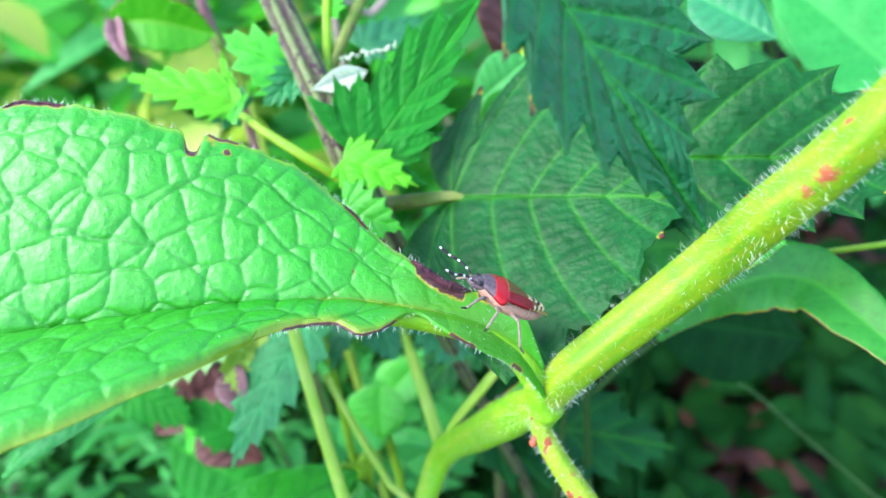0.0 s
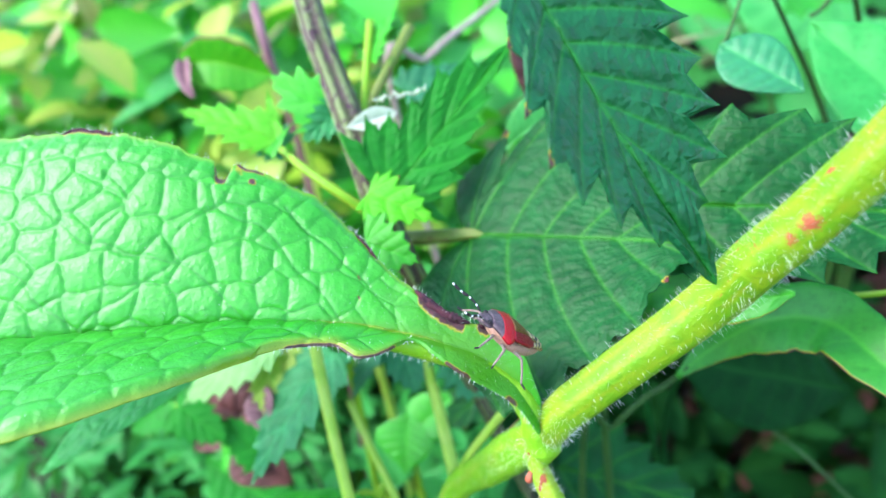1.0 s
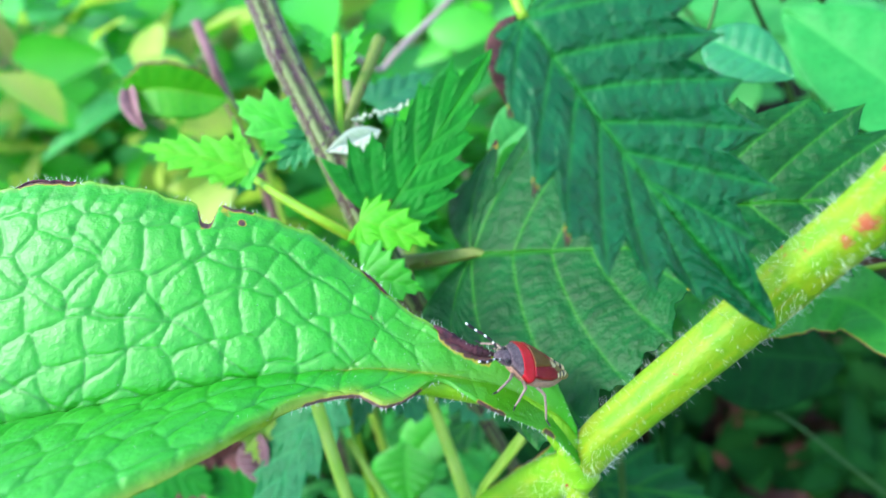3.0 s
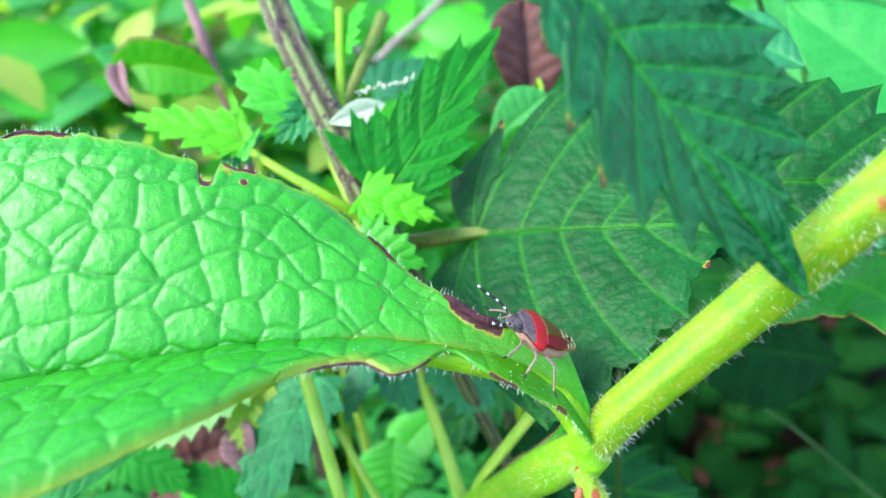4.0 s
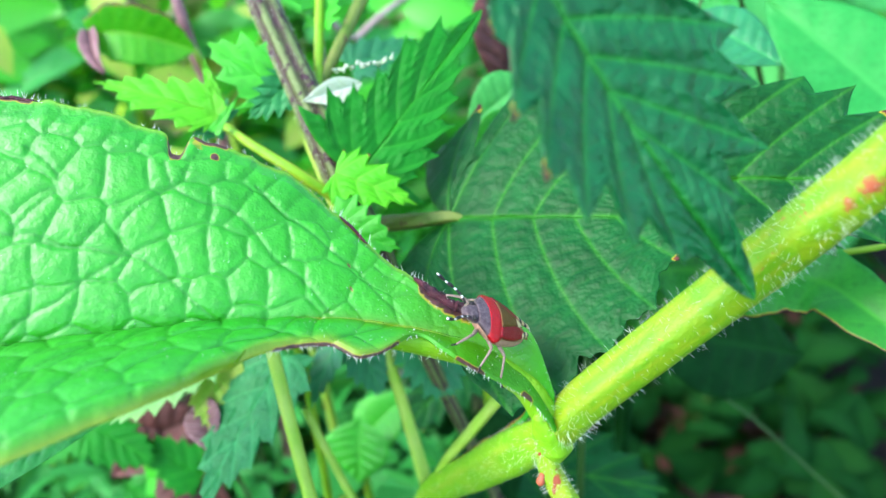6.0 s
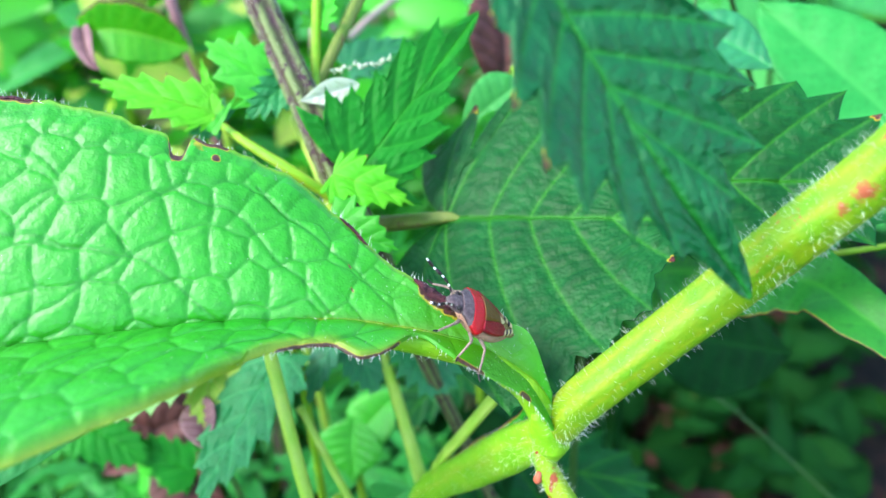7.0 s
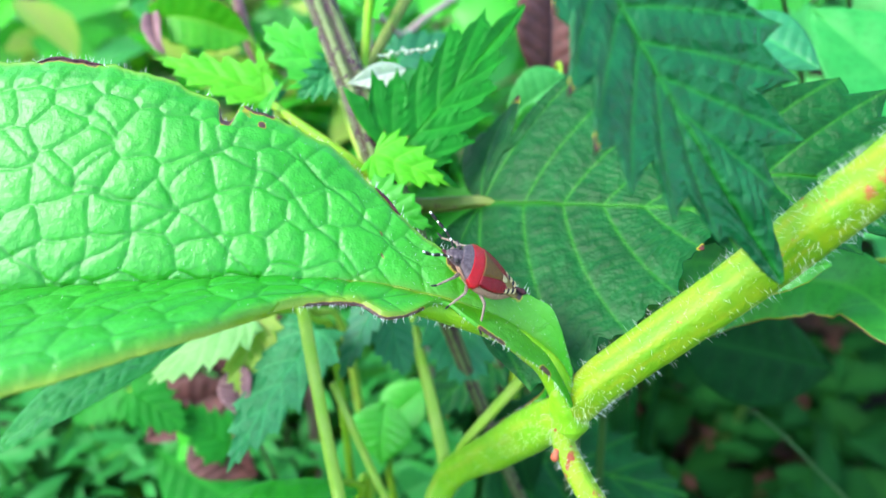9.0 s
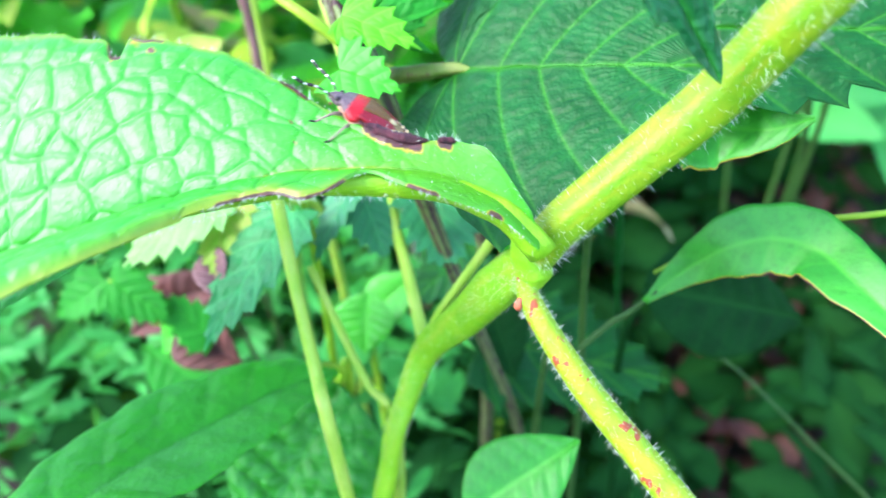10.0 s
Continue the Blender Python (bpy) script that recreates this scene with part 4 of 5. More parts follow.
back_nettle = thing("nettle", (7.9, 10.2, 0.0), label="second nettle shoot with a broad dark leaf", category="nettle")
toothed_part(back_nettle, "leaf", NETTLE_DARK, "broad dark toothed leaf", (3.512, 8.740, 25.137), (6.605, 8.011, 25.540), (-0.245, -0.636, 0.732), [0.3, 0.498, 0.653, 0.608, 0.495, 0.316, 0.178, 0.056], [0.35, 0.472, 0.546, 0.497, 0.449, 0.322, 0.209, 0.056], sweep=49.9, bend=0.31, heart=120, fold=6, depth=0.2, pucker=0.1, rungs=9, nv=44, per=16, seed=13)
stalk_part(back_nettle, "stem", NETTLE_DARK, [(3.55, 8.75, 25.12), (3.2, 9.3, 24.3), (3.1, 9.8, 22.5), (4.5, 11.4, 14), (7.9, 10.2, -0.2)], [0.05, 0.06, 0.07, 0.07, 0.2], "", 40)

# ---- the nettle leaf that hangs in front and stirs in the air ----
FRONT_TOP = (0.46, 8.25, 28.35)
front_nettle = thing("nettle_shoot", FRONT_TOP, label="dark puckered nettle leaf hanging from above, stirring", category="nettle")
FRONT_BASE, FRONT_TIP = (0.866, 6.307, 28.874), (3.263, 5.234, 25.911)
toothed_part(front_nettle, "leaf", NETTLE_FRONT, "dark blue-green puckered leaf with long teeth", FRONT_BASE, FRONT_TIP, (0.384, -0.725, 0.572), [0.35, 0.42, 0.44, 0.43, 0.422, 0.431, 0.419, 0.349, 0.461], [0.1, 0.16, 0.237, 0.321, 0.351, 0.355, 0.339, 0.337, 0.461], sweep=63.7, bend=0.192, heart=110, fold=13.2, depth=0.27, pucker=0.12, rungs=7, nv=72, per=24, seed=14, solid=0.015, bow=-0.035)
stalk_part(front_nettle, "petiole", BRANCH, [FRONT_BASE, (0.6, 7.0, 29.3), (-0.2, 7.8, 30.0), (-1.2, 9.2, 30.8)], [0.05, 0.06, 0.07, 0.09])

# ---- other weeds ----
def weed(name, label, category, root, leaves, stalks):
    ob = thing(name, root, label=label, category=category)
    for k, (kind, mat, base, tip, normal, width, more) in enumerate(leaves):
        seed = 20 + k + int(abs(root[0]) * 10)
        if "teeth" in more:
            ratio = width / np.linalg.norm(np.subtract(tip, base)) / 0.78
            toothed_part(ob, kind, mat, "", base, tip, normal, [q * ratio for q in (0.3, 0.44, 0.5, 0.46, 0.4, 0.32, 0.22)] + [0.1], depth=0.24, heart=120, sweep=55, fold=more["fold"], pucker=0.09, rungs=6, nv=30, seed=seed, sub=0.03)
        else:
            leaf_part(ob, kind, mat, "", base, tip, normal, width, seed=seed, **more)
    for mat, pts, radii in stalks:
        stalk_part(ob, "stalk", mat, pts, radii)
    return ob


T9 = dict(teeth=10, depth=0.25, fold=8)
weed("young_nettle", "pale yellowish nettle shoot with serrated leaves on yellow stalks", "nettle", (-1.3, 6.2, 0.0), [
    ("leaf", TEAL, (-2.55, 8.87, 21.62), (-3.75, 6.75, 20.3), (-0.35, -0.35, 0.86), 1.9, dict(T9, teeth=12, depth=0.2, pucker=0.04, nv=24, quilt=0.25)),
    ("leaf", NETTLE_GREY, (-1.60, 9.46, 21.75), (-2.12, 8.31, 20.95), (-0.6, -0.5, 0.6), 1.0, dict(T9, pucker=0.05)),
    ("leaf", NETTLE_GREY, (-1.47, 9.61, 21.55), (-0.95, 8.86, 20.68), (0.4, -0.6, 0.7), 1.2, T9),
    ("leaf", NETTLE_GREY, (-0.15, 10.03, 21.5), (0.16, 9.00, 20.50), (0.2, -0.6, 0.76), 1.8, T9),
], [
    (STALK, [(-2.63, 8.57, 22.93), (-2.40, 7.98, 22.24), (-2.11, 7.29, 21.23), (-1.81, 6.66, 19.96), (-1.51, 6.06, 18.71), (-1.2, 6.2, 8.0), (-1.3, 6.2, -0.2)], [0.1, 0.105, 0.105, 0.11, 0.12, 0.16, 0.2]),
    (STALK, [(-2.3, 8.6, 20.6), (-1.72, 8.00, 19.57), (-1.22, 7.54, 18.67), (-0.62, 7.04, 17.54), (-1.0, 6.4, 10.0)], [0.07, 0.075, 0.075, 0.08, 0.1]),
    (STALK, [(-0.14, 7.85, 19.35), (-0.49, 8.60, 20.31), (-0.81, 9.32, 20.99), (-1.0, 9.9, 21.6)], [0.13, 0.11, 0.1, 0.08]),
])
weed("pale_nettle", "pale nettle leaf with a withered pink patch over the ground", "nettle", (-3.0, 13.0, 0.0), [
    ("leaf", PALE_WARM, (-3.97, 9.14, 21.68), (-5.45, 7.95, 20.98), (-0.18, -0.45, 0.87), 1.5, dict(T9, teeth=10, depth=0.16, fold=3, widest=0.55)),
    ("leaf", YELLOWED_AND_LIT, (-3.80, 9.20, 21.57), (-3.80, 7.95, 20.84), (-0.1, -0.55, 0.8), 1.25, dict(T9, teeth=8, depth=0.16, fold=3, widest=0.55)),
    ("withered_flap", PINK, (-3.95, 8.5, 20.98), (-3.72, 7.7, 20.55), (-0.35, -0.45, 0.8), 0.8, dict(fold=20, pucker=0.08)),
], [(STALK, [(-3.9, 9.15, 21.62), (-3.2, 10.6, 20.6), (-2.9, 12.2, 17), (-3.0, 13.0, -0.2)], [0.06, 0.07, 0.1, 0.15])])
weed("dark_nettle", "dark nettle low among the weeds", "nettle", (1.0, 11.5, 0.0), [
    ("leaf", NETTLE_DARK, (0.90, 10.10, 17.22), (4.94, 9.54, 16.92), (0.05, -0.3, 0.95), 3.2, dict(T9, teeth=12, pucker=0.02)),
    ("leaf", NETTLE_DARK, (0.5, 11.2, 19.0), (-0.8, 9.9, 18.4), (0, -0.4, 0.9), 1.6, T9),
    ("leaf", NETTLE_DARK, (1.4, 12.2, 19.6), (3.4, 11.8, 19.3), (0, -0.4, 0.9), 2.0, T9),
    ("leaf", LANCE_SHADE, (0.8, 10.6, 18.2), (1.5, 8.8, 17.6), (0, -0.6, 0.8), 1.4, {}),
], [(NETTLE_STEM, [(0.5, 11.2, 20.5), (0.9, 11.0, 16), (1.0, 11.5, -0.2)], [0.1, 0.15, 0.2])])
ARCH_LINE = [(3.78, 8.54, 21.55), (4.34, 8.69, 22.16), (4.86, 8.61, 22.74), (5.42, 8.57, 22.98), (5.94, 8.34, 23.03), (6.26, 7.81, 23.0), (6.7, 7.02, 22.87), (7.12, 5.93, 22.58)]
lance_weed = weed("lance_leaf_weed", "bright green weed with a long arching leaf browned along one rim", "weed", (3.0, 12.5, 0.0), [
    # Shade below the stem is put into this leaf's dark green.
    ("leaf", LANCE_SHADE, (4.22, 10.6, 19.9), (7.75, 10.9, 19.0), (0.0, -0.5, 0.86), 2.4, dict(fold=5)),
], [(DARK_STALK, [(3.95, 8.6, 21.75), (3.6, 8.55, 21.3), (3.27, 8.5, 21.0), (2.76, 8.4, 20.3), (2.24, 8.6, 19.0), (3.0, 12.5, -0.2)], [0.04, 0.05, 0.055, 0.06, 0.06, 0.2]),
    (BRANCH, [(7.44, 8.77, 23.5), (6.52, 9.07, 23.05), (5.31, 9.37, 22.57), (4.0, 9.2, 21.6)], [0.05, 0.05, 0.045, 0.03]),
    (LANCE_SHADE, [(4.22, 10.24, 20.12), (4.0, 10.2, 18), (4.6, 10.5, 10.0), (3.0, 12.5, -0.2)], [0.05, 0.08, 0.1, 0.1]),
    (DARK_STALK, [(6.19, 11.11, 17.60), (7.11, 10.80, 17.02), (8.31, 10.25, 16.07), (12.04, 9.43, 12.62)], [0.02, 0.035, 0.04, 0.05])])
ribbon_part(lance_weed, "arching_leaf", LANCE_MID, "long smooth arching leaf", ARCH_LINE, [0.1, 0.55, 0.98, 1.1, 1.05, 0.9, 0.55, 0.1], (-0.1, -0.75, 0.66), fold=8, rim=0.75, n=80, seed=4)
torn_weed = thing("torn_leaf_weed", (3.6, 9.6, 0.0), label="bright green weed leaf with a torn yellowing tip", category="weed")
ribbon_part(torn_weed, "leaf", LANCE_MID, "leaf with a browned torn rim", [(2.69, 7.49, 23.66), (3.08, 7.77, 24.22), (3.94, 8.06, 24.07), (4.48, 7.73, 24.25), (4.90, 7.48, 24.58)], [0.5, 1.25, 1.15, 0.6, 0.05], (-0.1, -0.7, 0.7), fold=6, rim=0.6, seed=6)
stalk_part(torn_weed, "stalk", DARK_STALK, [(2.69, 7.49, 23.66), (2.5, 8.4, 22.0), (3.1, 9.2, 14.0), (3.6, 9.6, -0.2)], [0.05, 0.06, 0.09, 0.12])
broad_weed = weed("broad_leaf_weed", "bright green broad-leaved weed on a pale stalk", "weed", (-3.0, 6.0, 0.0), [
    ("leaf", LANCE_MID, (-1.94, 7.94, 18.10), (-3.2, 5.39, 16.0), (0.1, -0.72, 0.7), 3.2, dict(fold=8, pucker=0.04, quilt=0.4, nv=30)),
    ("leaf", LANCE_MID, (0.76, 5.73, 17.57), (2.59, 6.57, 18.79), (-0.3, -0.6, 0.75), 1.6, dict(fold=8)),
], [(BRANCH, [(-1.75, 7.85, 18.6), (-2.0, 7.7, 18.95), (-2.4, 7.38, 19.0)], [0.06, 0.07, 0.06]),
    (BRANCH, [(-1.94, 7.94, 18.10), (-1.8, 8.0, 17.0), (-3.0, 6.0, -0.2)], [0.08, 0.1, 0.15]),
    (BRANCH, [(0.76, 5.73, 17.57), (0.2, 5.6, 16.0), (-0.6, 5.8, 8), (-3.0, 6.0, -0.2)], [0.06, 0.08, 0.1, 0.1])])
ribbon_part(broad_weed, "broad_leaf", BROAD, "broad smooth leaf with sunken veins", [(-1.75, 7.45, 19.05), (-2.5, 6.9, 19.25), (-3.4, 6.05, 19.35), (-4.4, 4.97, 19.5), (-5.13, 3.8, 19.7), (-5.54, 2.84, 19.7)], [0.1, 1.2, 1.9, 2.1, 1.7, 0.2], (-0.35, -0.4, 0.85), fold=10, pucker=0.05, n=130, nv=20, seed=5)
STRIP_B, STRIP_T = (-3.93, 7.36, 22.82), (-6.86, 5.63, 21.84)
PINK_A, PINK_B = (-6.8, 18.8, 25.6), (-6.26, 17.8, 24.0)
weed("grass_blade", "narrow drooping green blade under the leaf", "grass", (-2.5, 8.4, 0.0), [
    ("blade", LANCE_PALE, STRIP_B, STRIP_T, (-0.35, -0.6, 0.7), 0.78, dict(droop=0.36, fold=10, quilt=0.3, nv=16)),
], [(BRANCH, [STRIP_B, (-2.6, 8.8, 22.0), (-2.3, 9.0, 19.0), (-2.5, 8.4, -0.2)], [0.05, 0.06, 0.08, 0.1])])
weed("bright_weed", "small bright green weed with heart-shaped leaves", "weed", (-1.5, 10.5, 0.0), [
    ("leaf", LANCE, (-1.72, 9.41, 17.29), (-1.72, 10.20, 18.42), (-0.3, -0.78, 0.5), 1.6, dict(widest=0.6)),
    ("leaf", LANCE, (-1.84, 10.55, 17.18), (-0.82, 11.21, 18.12), (-0.4, -0.6, 0.62), 1.3, {}),
    ("leaf", LANCE_PALE, (-2.0, 9.8, 16.4), (-2.6, 10.2, 17.5), (-0.2, -0.7, 0.6), 1.3, {}),
    ("leaf", LANCE_PALE, (-1.2, 9.3, 16.6), (-0.5, 9.2, 17.3), (0.1, -0.7, 0.6), 1.1, {}),
], [(BRANCH, [(-1.8, 10.2, 17.2), (-1.6, 10.2, 12), (-1.5, 10.5, -0.2)], [0.08, 0.1, 0.12])])
weed("round_leaf_weed", "smooth round green leaves low over the ground", "weed", (-6.0, 11.0, 0.0), [
    ("leaf", NETTLE_MID, (-5.09, 9.47, 15.21), (-7.38, 10.03, 16.33), (-0.1, -0.7, 0.7), 2.3, dict(fold=6, pucker=0.02)),
    ("leaf", LANCE, (-6.4, 9.6, 17.2), (-5.4, 9.3, 17.9), (0.1, -0.6, 0.75), 0.9, T9),
    ("leaf", NETTLE_MID, (-7.03, 9.52, 19.02), (-5.80, 9.15, 18.33), (-0.1, -0.6, 0.75), 1.3, T9),
    ("leaf", NETTLE_MID, (-5.0, 9.3, 17.7), (-6.19, 9.53, 18.6), (0.1, -0.7, 0.65), 1.2, T9),
    ("leaf", NETTLE_MID, (-8.0, 10.5, 18.0), (-9.2, 10.0, 17.2), (-0.1, -0.7, 0.65), 1.3, T9),
], [(BRANCH, [(-5.09, 9.47, 15.21), (-5.4, 10.2, 10), (-6.0, 11.0, -0.2)], [0.07, 0.1, 0.14]),
    (BRANCH, [(-7.03, 9.52, 19.02), (-6.6, 10.2, 16.0), (-6.0, 11.0, 8.0)], [0.05, 0.06, 0.1])])
curled = thing("curled_weed", (-6.2, 16.5, 0.0), label="yellow-green curled leaf with a withered brown tip", category="weed")
ribbon_part(curled, "leaf", LIME_DARK, "curled leaf browned along its rim", [(-5.0, 14.35, 25.0), (-5.4, 14.3, 25.15), (-5.9, 14.2, 25.35), (-6.45, 14.15, 25.45), (-7.0, 14.15, 25.42)], [0.15, 0.9, 1.15, 1.1, 0.5], (0.15, -0.9, 0.35), fold=22, rim=0.95, seed=3)
ribbon_part(curled, "withered_tip", PINK, "withered brown tip", [(-6.95, 14.12, 25.5), (-6.85, 13.85, 25.3), (-6.65, 13.5, 25.1), (-6.44, 13.28, 24.95)], [0.3, 0.42, 0.26, 0.04], (0.2, -0.9, 0.3), fold=30, pucker=0.15, seed=8)
stalk_part(curled, "stalk", STALK, [(-5.0, 14.35, 25.0), (-4.9, 15.2, 22.0), (-5.6, 16.2, 12.0), (-6.2, 16.5, -0.2)], [0.06, 0.08, 0.1, 0.2])
stalk_part(curled, "dry_stem", PINK, [(-6.15, 16.7, 26.0), (-5.62, 15.73, 24.79), (-5.4, 15.9, 20.0), (-6.2, 16.5, -0.2)], [0.12, 0.13, 0.13, 0.15], "dry pinkish stem")
# The brighter light at the back is put into the pale leaf colour.
weed("pale_weed", "pale broad weed leaves behind, brighter light put into their colour", "weed", (-14.0, 27.0, 0.0), [
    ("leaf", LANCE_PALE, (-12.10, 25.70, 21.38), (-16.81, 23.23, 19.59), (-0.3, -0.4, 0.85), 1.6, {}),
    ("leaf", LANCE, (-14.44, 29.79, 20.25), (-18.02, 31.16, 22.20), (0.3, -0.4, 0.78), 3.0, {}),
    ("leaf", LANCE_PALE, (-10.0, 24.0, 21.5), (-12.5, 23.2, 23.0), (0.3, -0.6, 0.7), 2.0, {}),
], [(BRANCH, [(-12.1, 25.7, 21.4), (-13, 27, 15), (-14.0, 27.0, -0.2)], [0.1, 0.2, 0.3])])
weed("broad_pale_weed", "large pale green leaves behind the nettles", "weed", (12.0, 24.0, 0.0), [
    ("leaf", MINT, (6.3, 14.0, 25.9), (8.9, 11.0, 24.2), (0.1, -0.85, 0.5), 2.1, dict(fold=8, widest=0.5, pucker=0.02)),
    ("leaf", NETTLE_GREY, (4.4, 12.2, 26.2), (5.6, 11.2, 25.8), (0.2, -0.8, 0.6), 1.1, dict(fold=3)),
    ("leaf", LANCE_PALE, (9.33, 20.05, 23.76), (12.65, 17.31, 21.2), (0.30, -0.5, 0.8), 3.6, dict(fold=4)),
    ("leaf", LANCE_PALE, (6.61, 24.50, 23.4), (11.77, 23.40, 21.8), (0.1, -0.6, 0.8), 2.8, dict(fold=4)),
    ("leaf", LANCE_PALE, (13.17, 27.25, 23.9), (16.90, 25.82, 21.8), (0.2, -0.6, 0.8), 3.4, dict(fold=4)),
    ("leaf", NETTLE_MID, (8.0, 22.0, 24.2), (10.5, 20.5, 25.4), (0.1, -0.7, 0.7), 2.4, T9),
], [(DARK_STALK, [(9.33, 20.05, 23.76), (11, 22, 18), (12.0, 24.0, -0.2)], [0.06, 0.09, 0.15]),
    (DARK_STALK, [(6.35, 14.2, 26.0), (7.6, 15.4, 25.6), (10.5, 19, 17), (12.0, 24.0, -0.2)], [0.04, 0.06, 0.1, 0.2]),
    (DARK_STALK, [(4.4, 12.2, 26.2), (5.6, 14.0, 26.4), (10.0, 18.5, 17), (12.0, 24.0, -0.2)], [0.03, 0.04, 0.1, 0.2]),
    (DARK_STALK, [(6.61, 24.5, 23.4), (9, 24, 18), (12.0, 24.0, -0.2)], [0.05, 0.08, 0.12])])
weed("pale_seedling", "pale weed leaves showing through a gap in the nettle leaf", "weed", (1.5, 14.5, 0.0), [
    ("leaf", LANCE_PALE, (1.65, 12.15, 25.15), (0.6, 11.67, 24.5), (-0.1, -0.8, 0.6), 1.0, {}),
    ("leaf", LANCE, (1.6, 11.5, 24.8), (0.85, 10.6, 24.0), (0.0, -0.85, 0.5), 1.2, {}),
], [(BRANCH, [(1.6, 12.15, 25.1), (1.5, 13.0, 24.6), (1.2, 14.6, 18), (1.5, 14.5, -0.2)], [0.04, 0.05, 0.1, 0.15])])
straw_weed = thing("dry_stalk", (-1.2, 22.0, 0.0), label="pale dry stalk leaning behind the nettle", category="dry stalk")
stalk_part(straw_weed, "stalk", PINK_PALE, [(0.5, 22.4, 25.0), (-0.78, 20.23, 24.45), (-2.08, 17.95, 23.95), (-2.9, 17.0, 22.6), (-1.2, 22.0, -0.2)], [0.1, 0.09, 0.09, 0.09, 0.12])
for k, (b, t, n, w) in enumerate([
        ((-8.37, 11.77, 16.61), (-5.83, 11.09, 15.87), (0.1, -0.6, 0.75), 1.3), ((-6.28, 10.65, 17.20), (-7.33, 9.76, 17.09), (-0.2, -0.6, 0.75), 1.2),
        ((1.31, 13.93, 26.3), (1.42, 12.6, 24.6), (0.2, -0.85, 0.44), 1.7), ((-7.08, 15.29, 17.2), (-5.96, 14.10, 15.0), (0.3, -0.8, 0.4), 2.2),
        ((-5.55, 11.12, 17.46), (-7.80, 10.41, 16.93), (-0.2, -0.7, 0.65), 1.3), ((-5.88, 9.90, 17.63), (-4.50, 8.95, 17.13), (0.1, -0.8, 0.5), 1.6), ((-10.57, 14.68, 11.49), (-9.0, 15.79, 12.9), (-0.2, -0.7, 0.65), 2.4), ((-8.6, 15.5, 14.0), (-7.0, 15.0, 12.2), (0.1, -0.6, 0.7), 2.0)]):
    w_ob = thing("withered_leaf", b, label="withered red-brown leaf hanging among the weeds", category="dead leaf", group="withered leaves")
    leaf_part(w_ob, "blade", DEAD, "", b, t, n, w, droop=0.3, fold=25, pucker=0.05, seed=60 + k)
    stalk_part(w_ob, "stalk", NETTLE_STEM, [b, (b[0] + 0.3, b[1] + 0.8, b[2] * 0.6), (b[0] + 0.5, b[1] + 1.0, -0.2)], [0.05, 0.07, 0.1])


# ---- undergrowth: countless small leaves and blades between the plants and behind them ----
def undergrowth(name, mat, count, region, size, label, seed, grassy=False, tilt=0.5, ring=False, slim=1.0):
    rng = np.random.default_rng(seed)
    v, f, vein = [], [], []
    for _ in range(count):
        x0, x1, y0, y1, z0, z1 = region
        y = y0 + (y1 - y0) * rng.uniform() ** 1.2
        wide = 0.35 + y / 60
        x = rng.uniform(x0, x1) * wide
        z = z0 + (z1 - z0) * rng.uniform()
        if ring:
            turn = rng.uniform(np.pi * 0.72, np.pi * 2.28)
            x, y = y * np.cos(turn), y * np.sin(turn)
        p = np.array((x, y, z))
        l = size * rng.uniform(0.6, 1.5) * (0.8 + abs(y) / 80)
        a = rng.uniform(0, 2 * np.pi)
        ax = unit((np.cos(a), np.sin(a), rng.normal(0.9 if grassy else 0.1, 0.3)))
        up = unit(np.array((0, -0.3, 1.0)) + tilt * rng.standard_normal(3))
        side = unit(np.cross(up, ax))
        up = np.cross(ax, side)
        w = l * (0.05 if grassy else slim * rng.uniform(0.22, 0.34))
        k = len(v)
        for t, q in ((0.0, 0.06), (0.22, 0.75), (0.5, 1.0), (0.78, 0.62), (1.0, 0.03)):
            c = p + ax * l * t + up * (-0.22 * l * t * t)
            v += [c - side * w * q + up * w * q * 0.3, c, c + side * w * q + up * w * q * 0.3]
            vein += [0, 0.8, 0]
        for i in range(4):
            b = k + 3 * i
            f += [(b, b + 1, b + 4, b + 3), (b + 1, b + 2, b + 5, b + 4)]
    part(name, v, f, mat, None, label, attrs={"vein": vein}, kind="stuff")


undergrowth("undergrowth", UNDER, 5600, (-36, 0, 11, 60, 3, 15), 1.15, "low green weeds covering the ground", 31, tilt=0.8, slim=0.6)
# The next two layers carry the shade of the gaps in their colour.
undergrowth("undergrowth", LANCE_SHADE, 1900, (-30, 4, 12, 45, 0.5, 9), 1.8, "dark low weeds with shade put into their colour", 32)
undergrowth("undergrowth", LANCE_SHADE, 500, (2, 30, 14, 45, 0.5, 6), 2.2, "dark low weeds under the stem with shade put into their colour", 39)
undergrowth("undergrowth", LANCE, 1600, (-44, 6, 24, 90, 8, 25), 2.2, "bright weeds behind", 33)
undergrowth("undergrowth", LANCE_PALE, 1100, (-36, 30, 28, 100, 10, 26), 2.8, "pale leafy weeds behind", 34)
# Sunlight on these weeds is only their light yellow colour.
undergrowth("undergrowth", YELLOWED_AND_LIT, 700, (-50, -6, 20, 70, 12, 25), 1.8, "yellowish weeds behind, sunlight put into their colour", 41)
undergrowth("grass_tuft", LANCE, 450, (-34, 0, 24, 80, 3, 14), 7.0, "green grass blades behind", 35, True)
undergrowth("dry_grass", STRAW, 170, (-44, 10, 26, 80, 8, 22), 7.0, "dry straw-coloured grass blades behind", 40, True)
undergrowth("litter", DEAD, 900, (-26, 26, 10, 50, 0.2, 2), 1.6, "brown leaf litter on the ground", 36)
undergrowth("far_weeds", UNDER, 4500, (-60, 60, 90, 500, 0, 45), 6.0, "bank of weeds in the distance", 37)
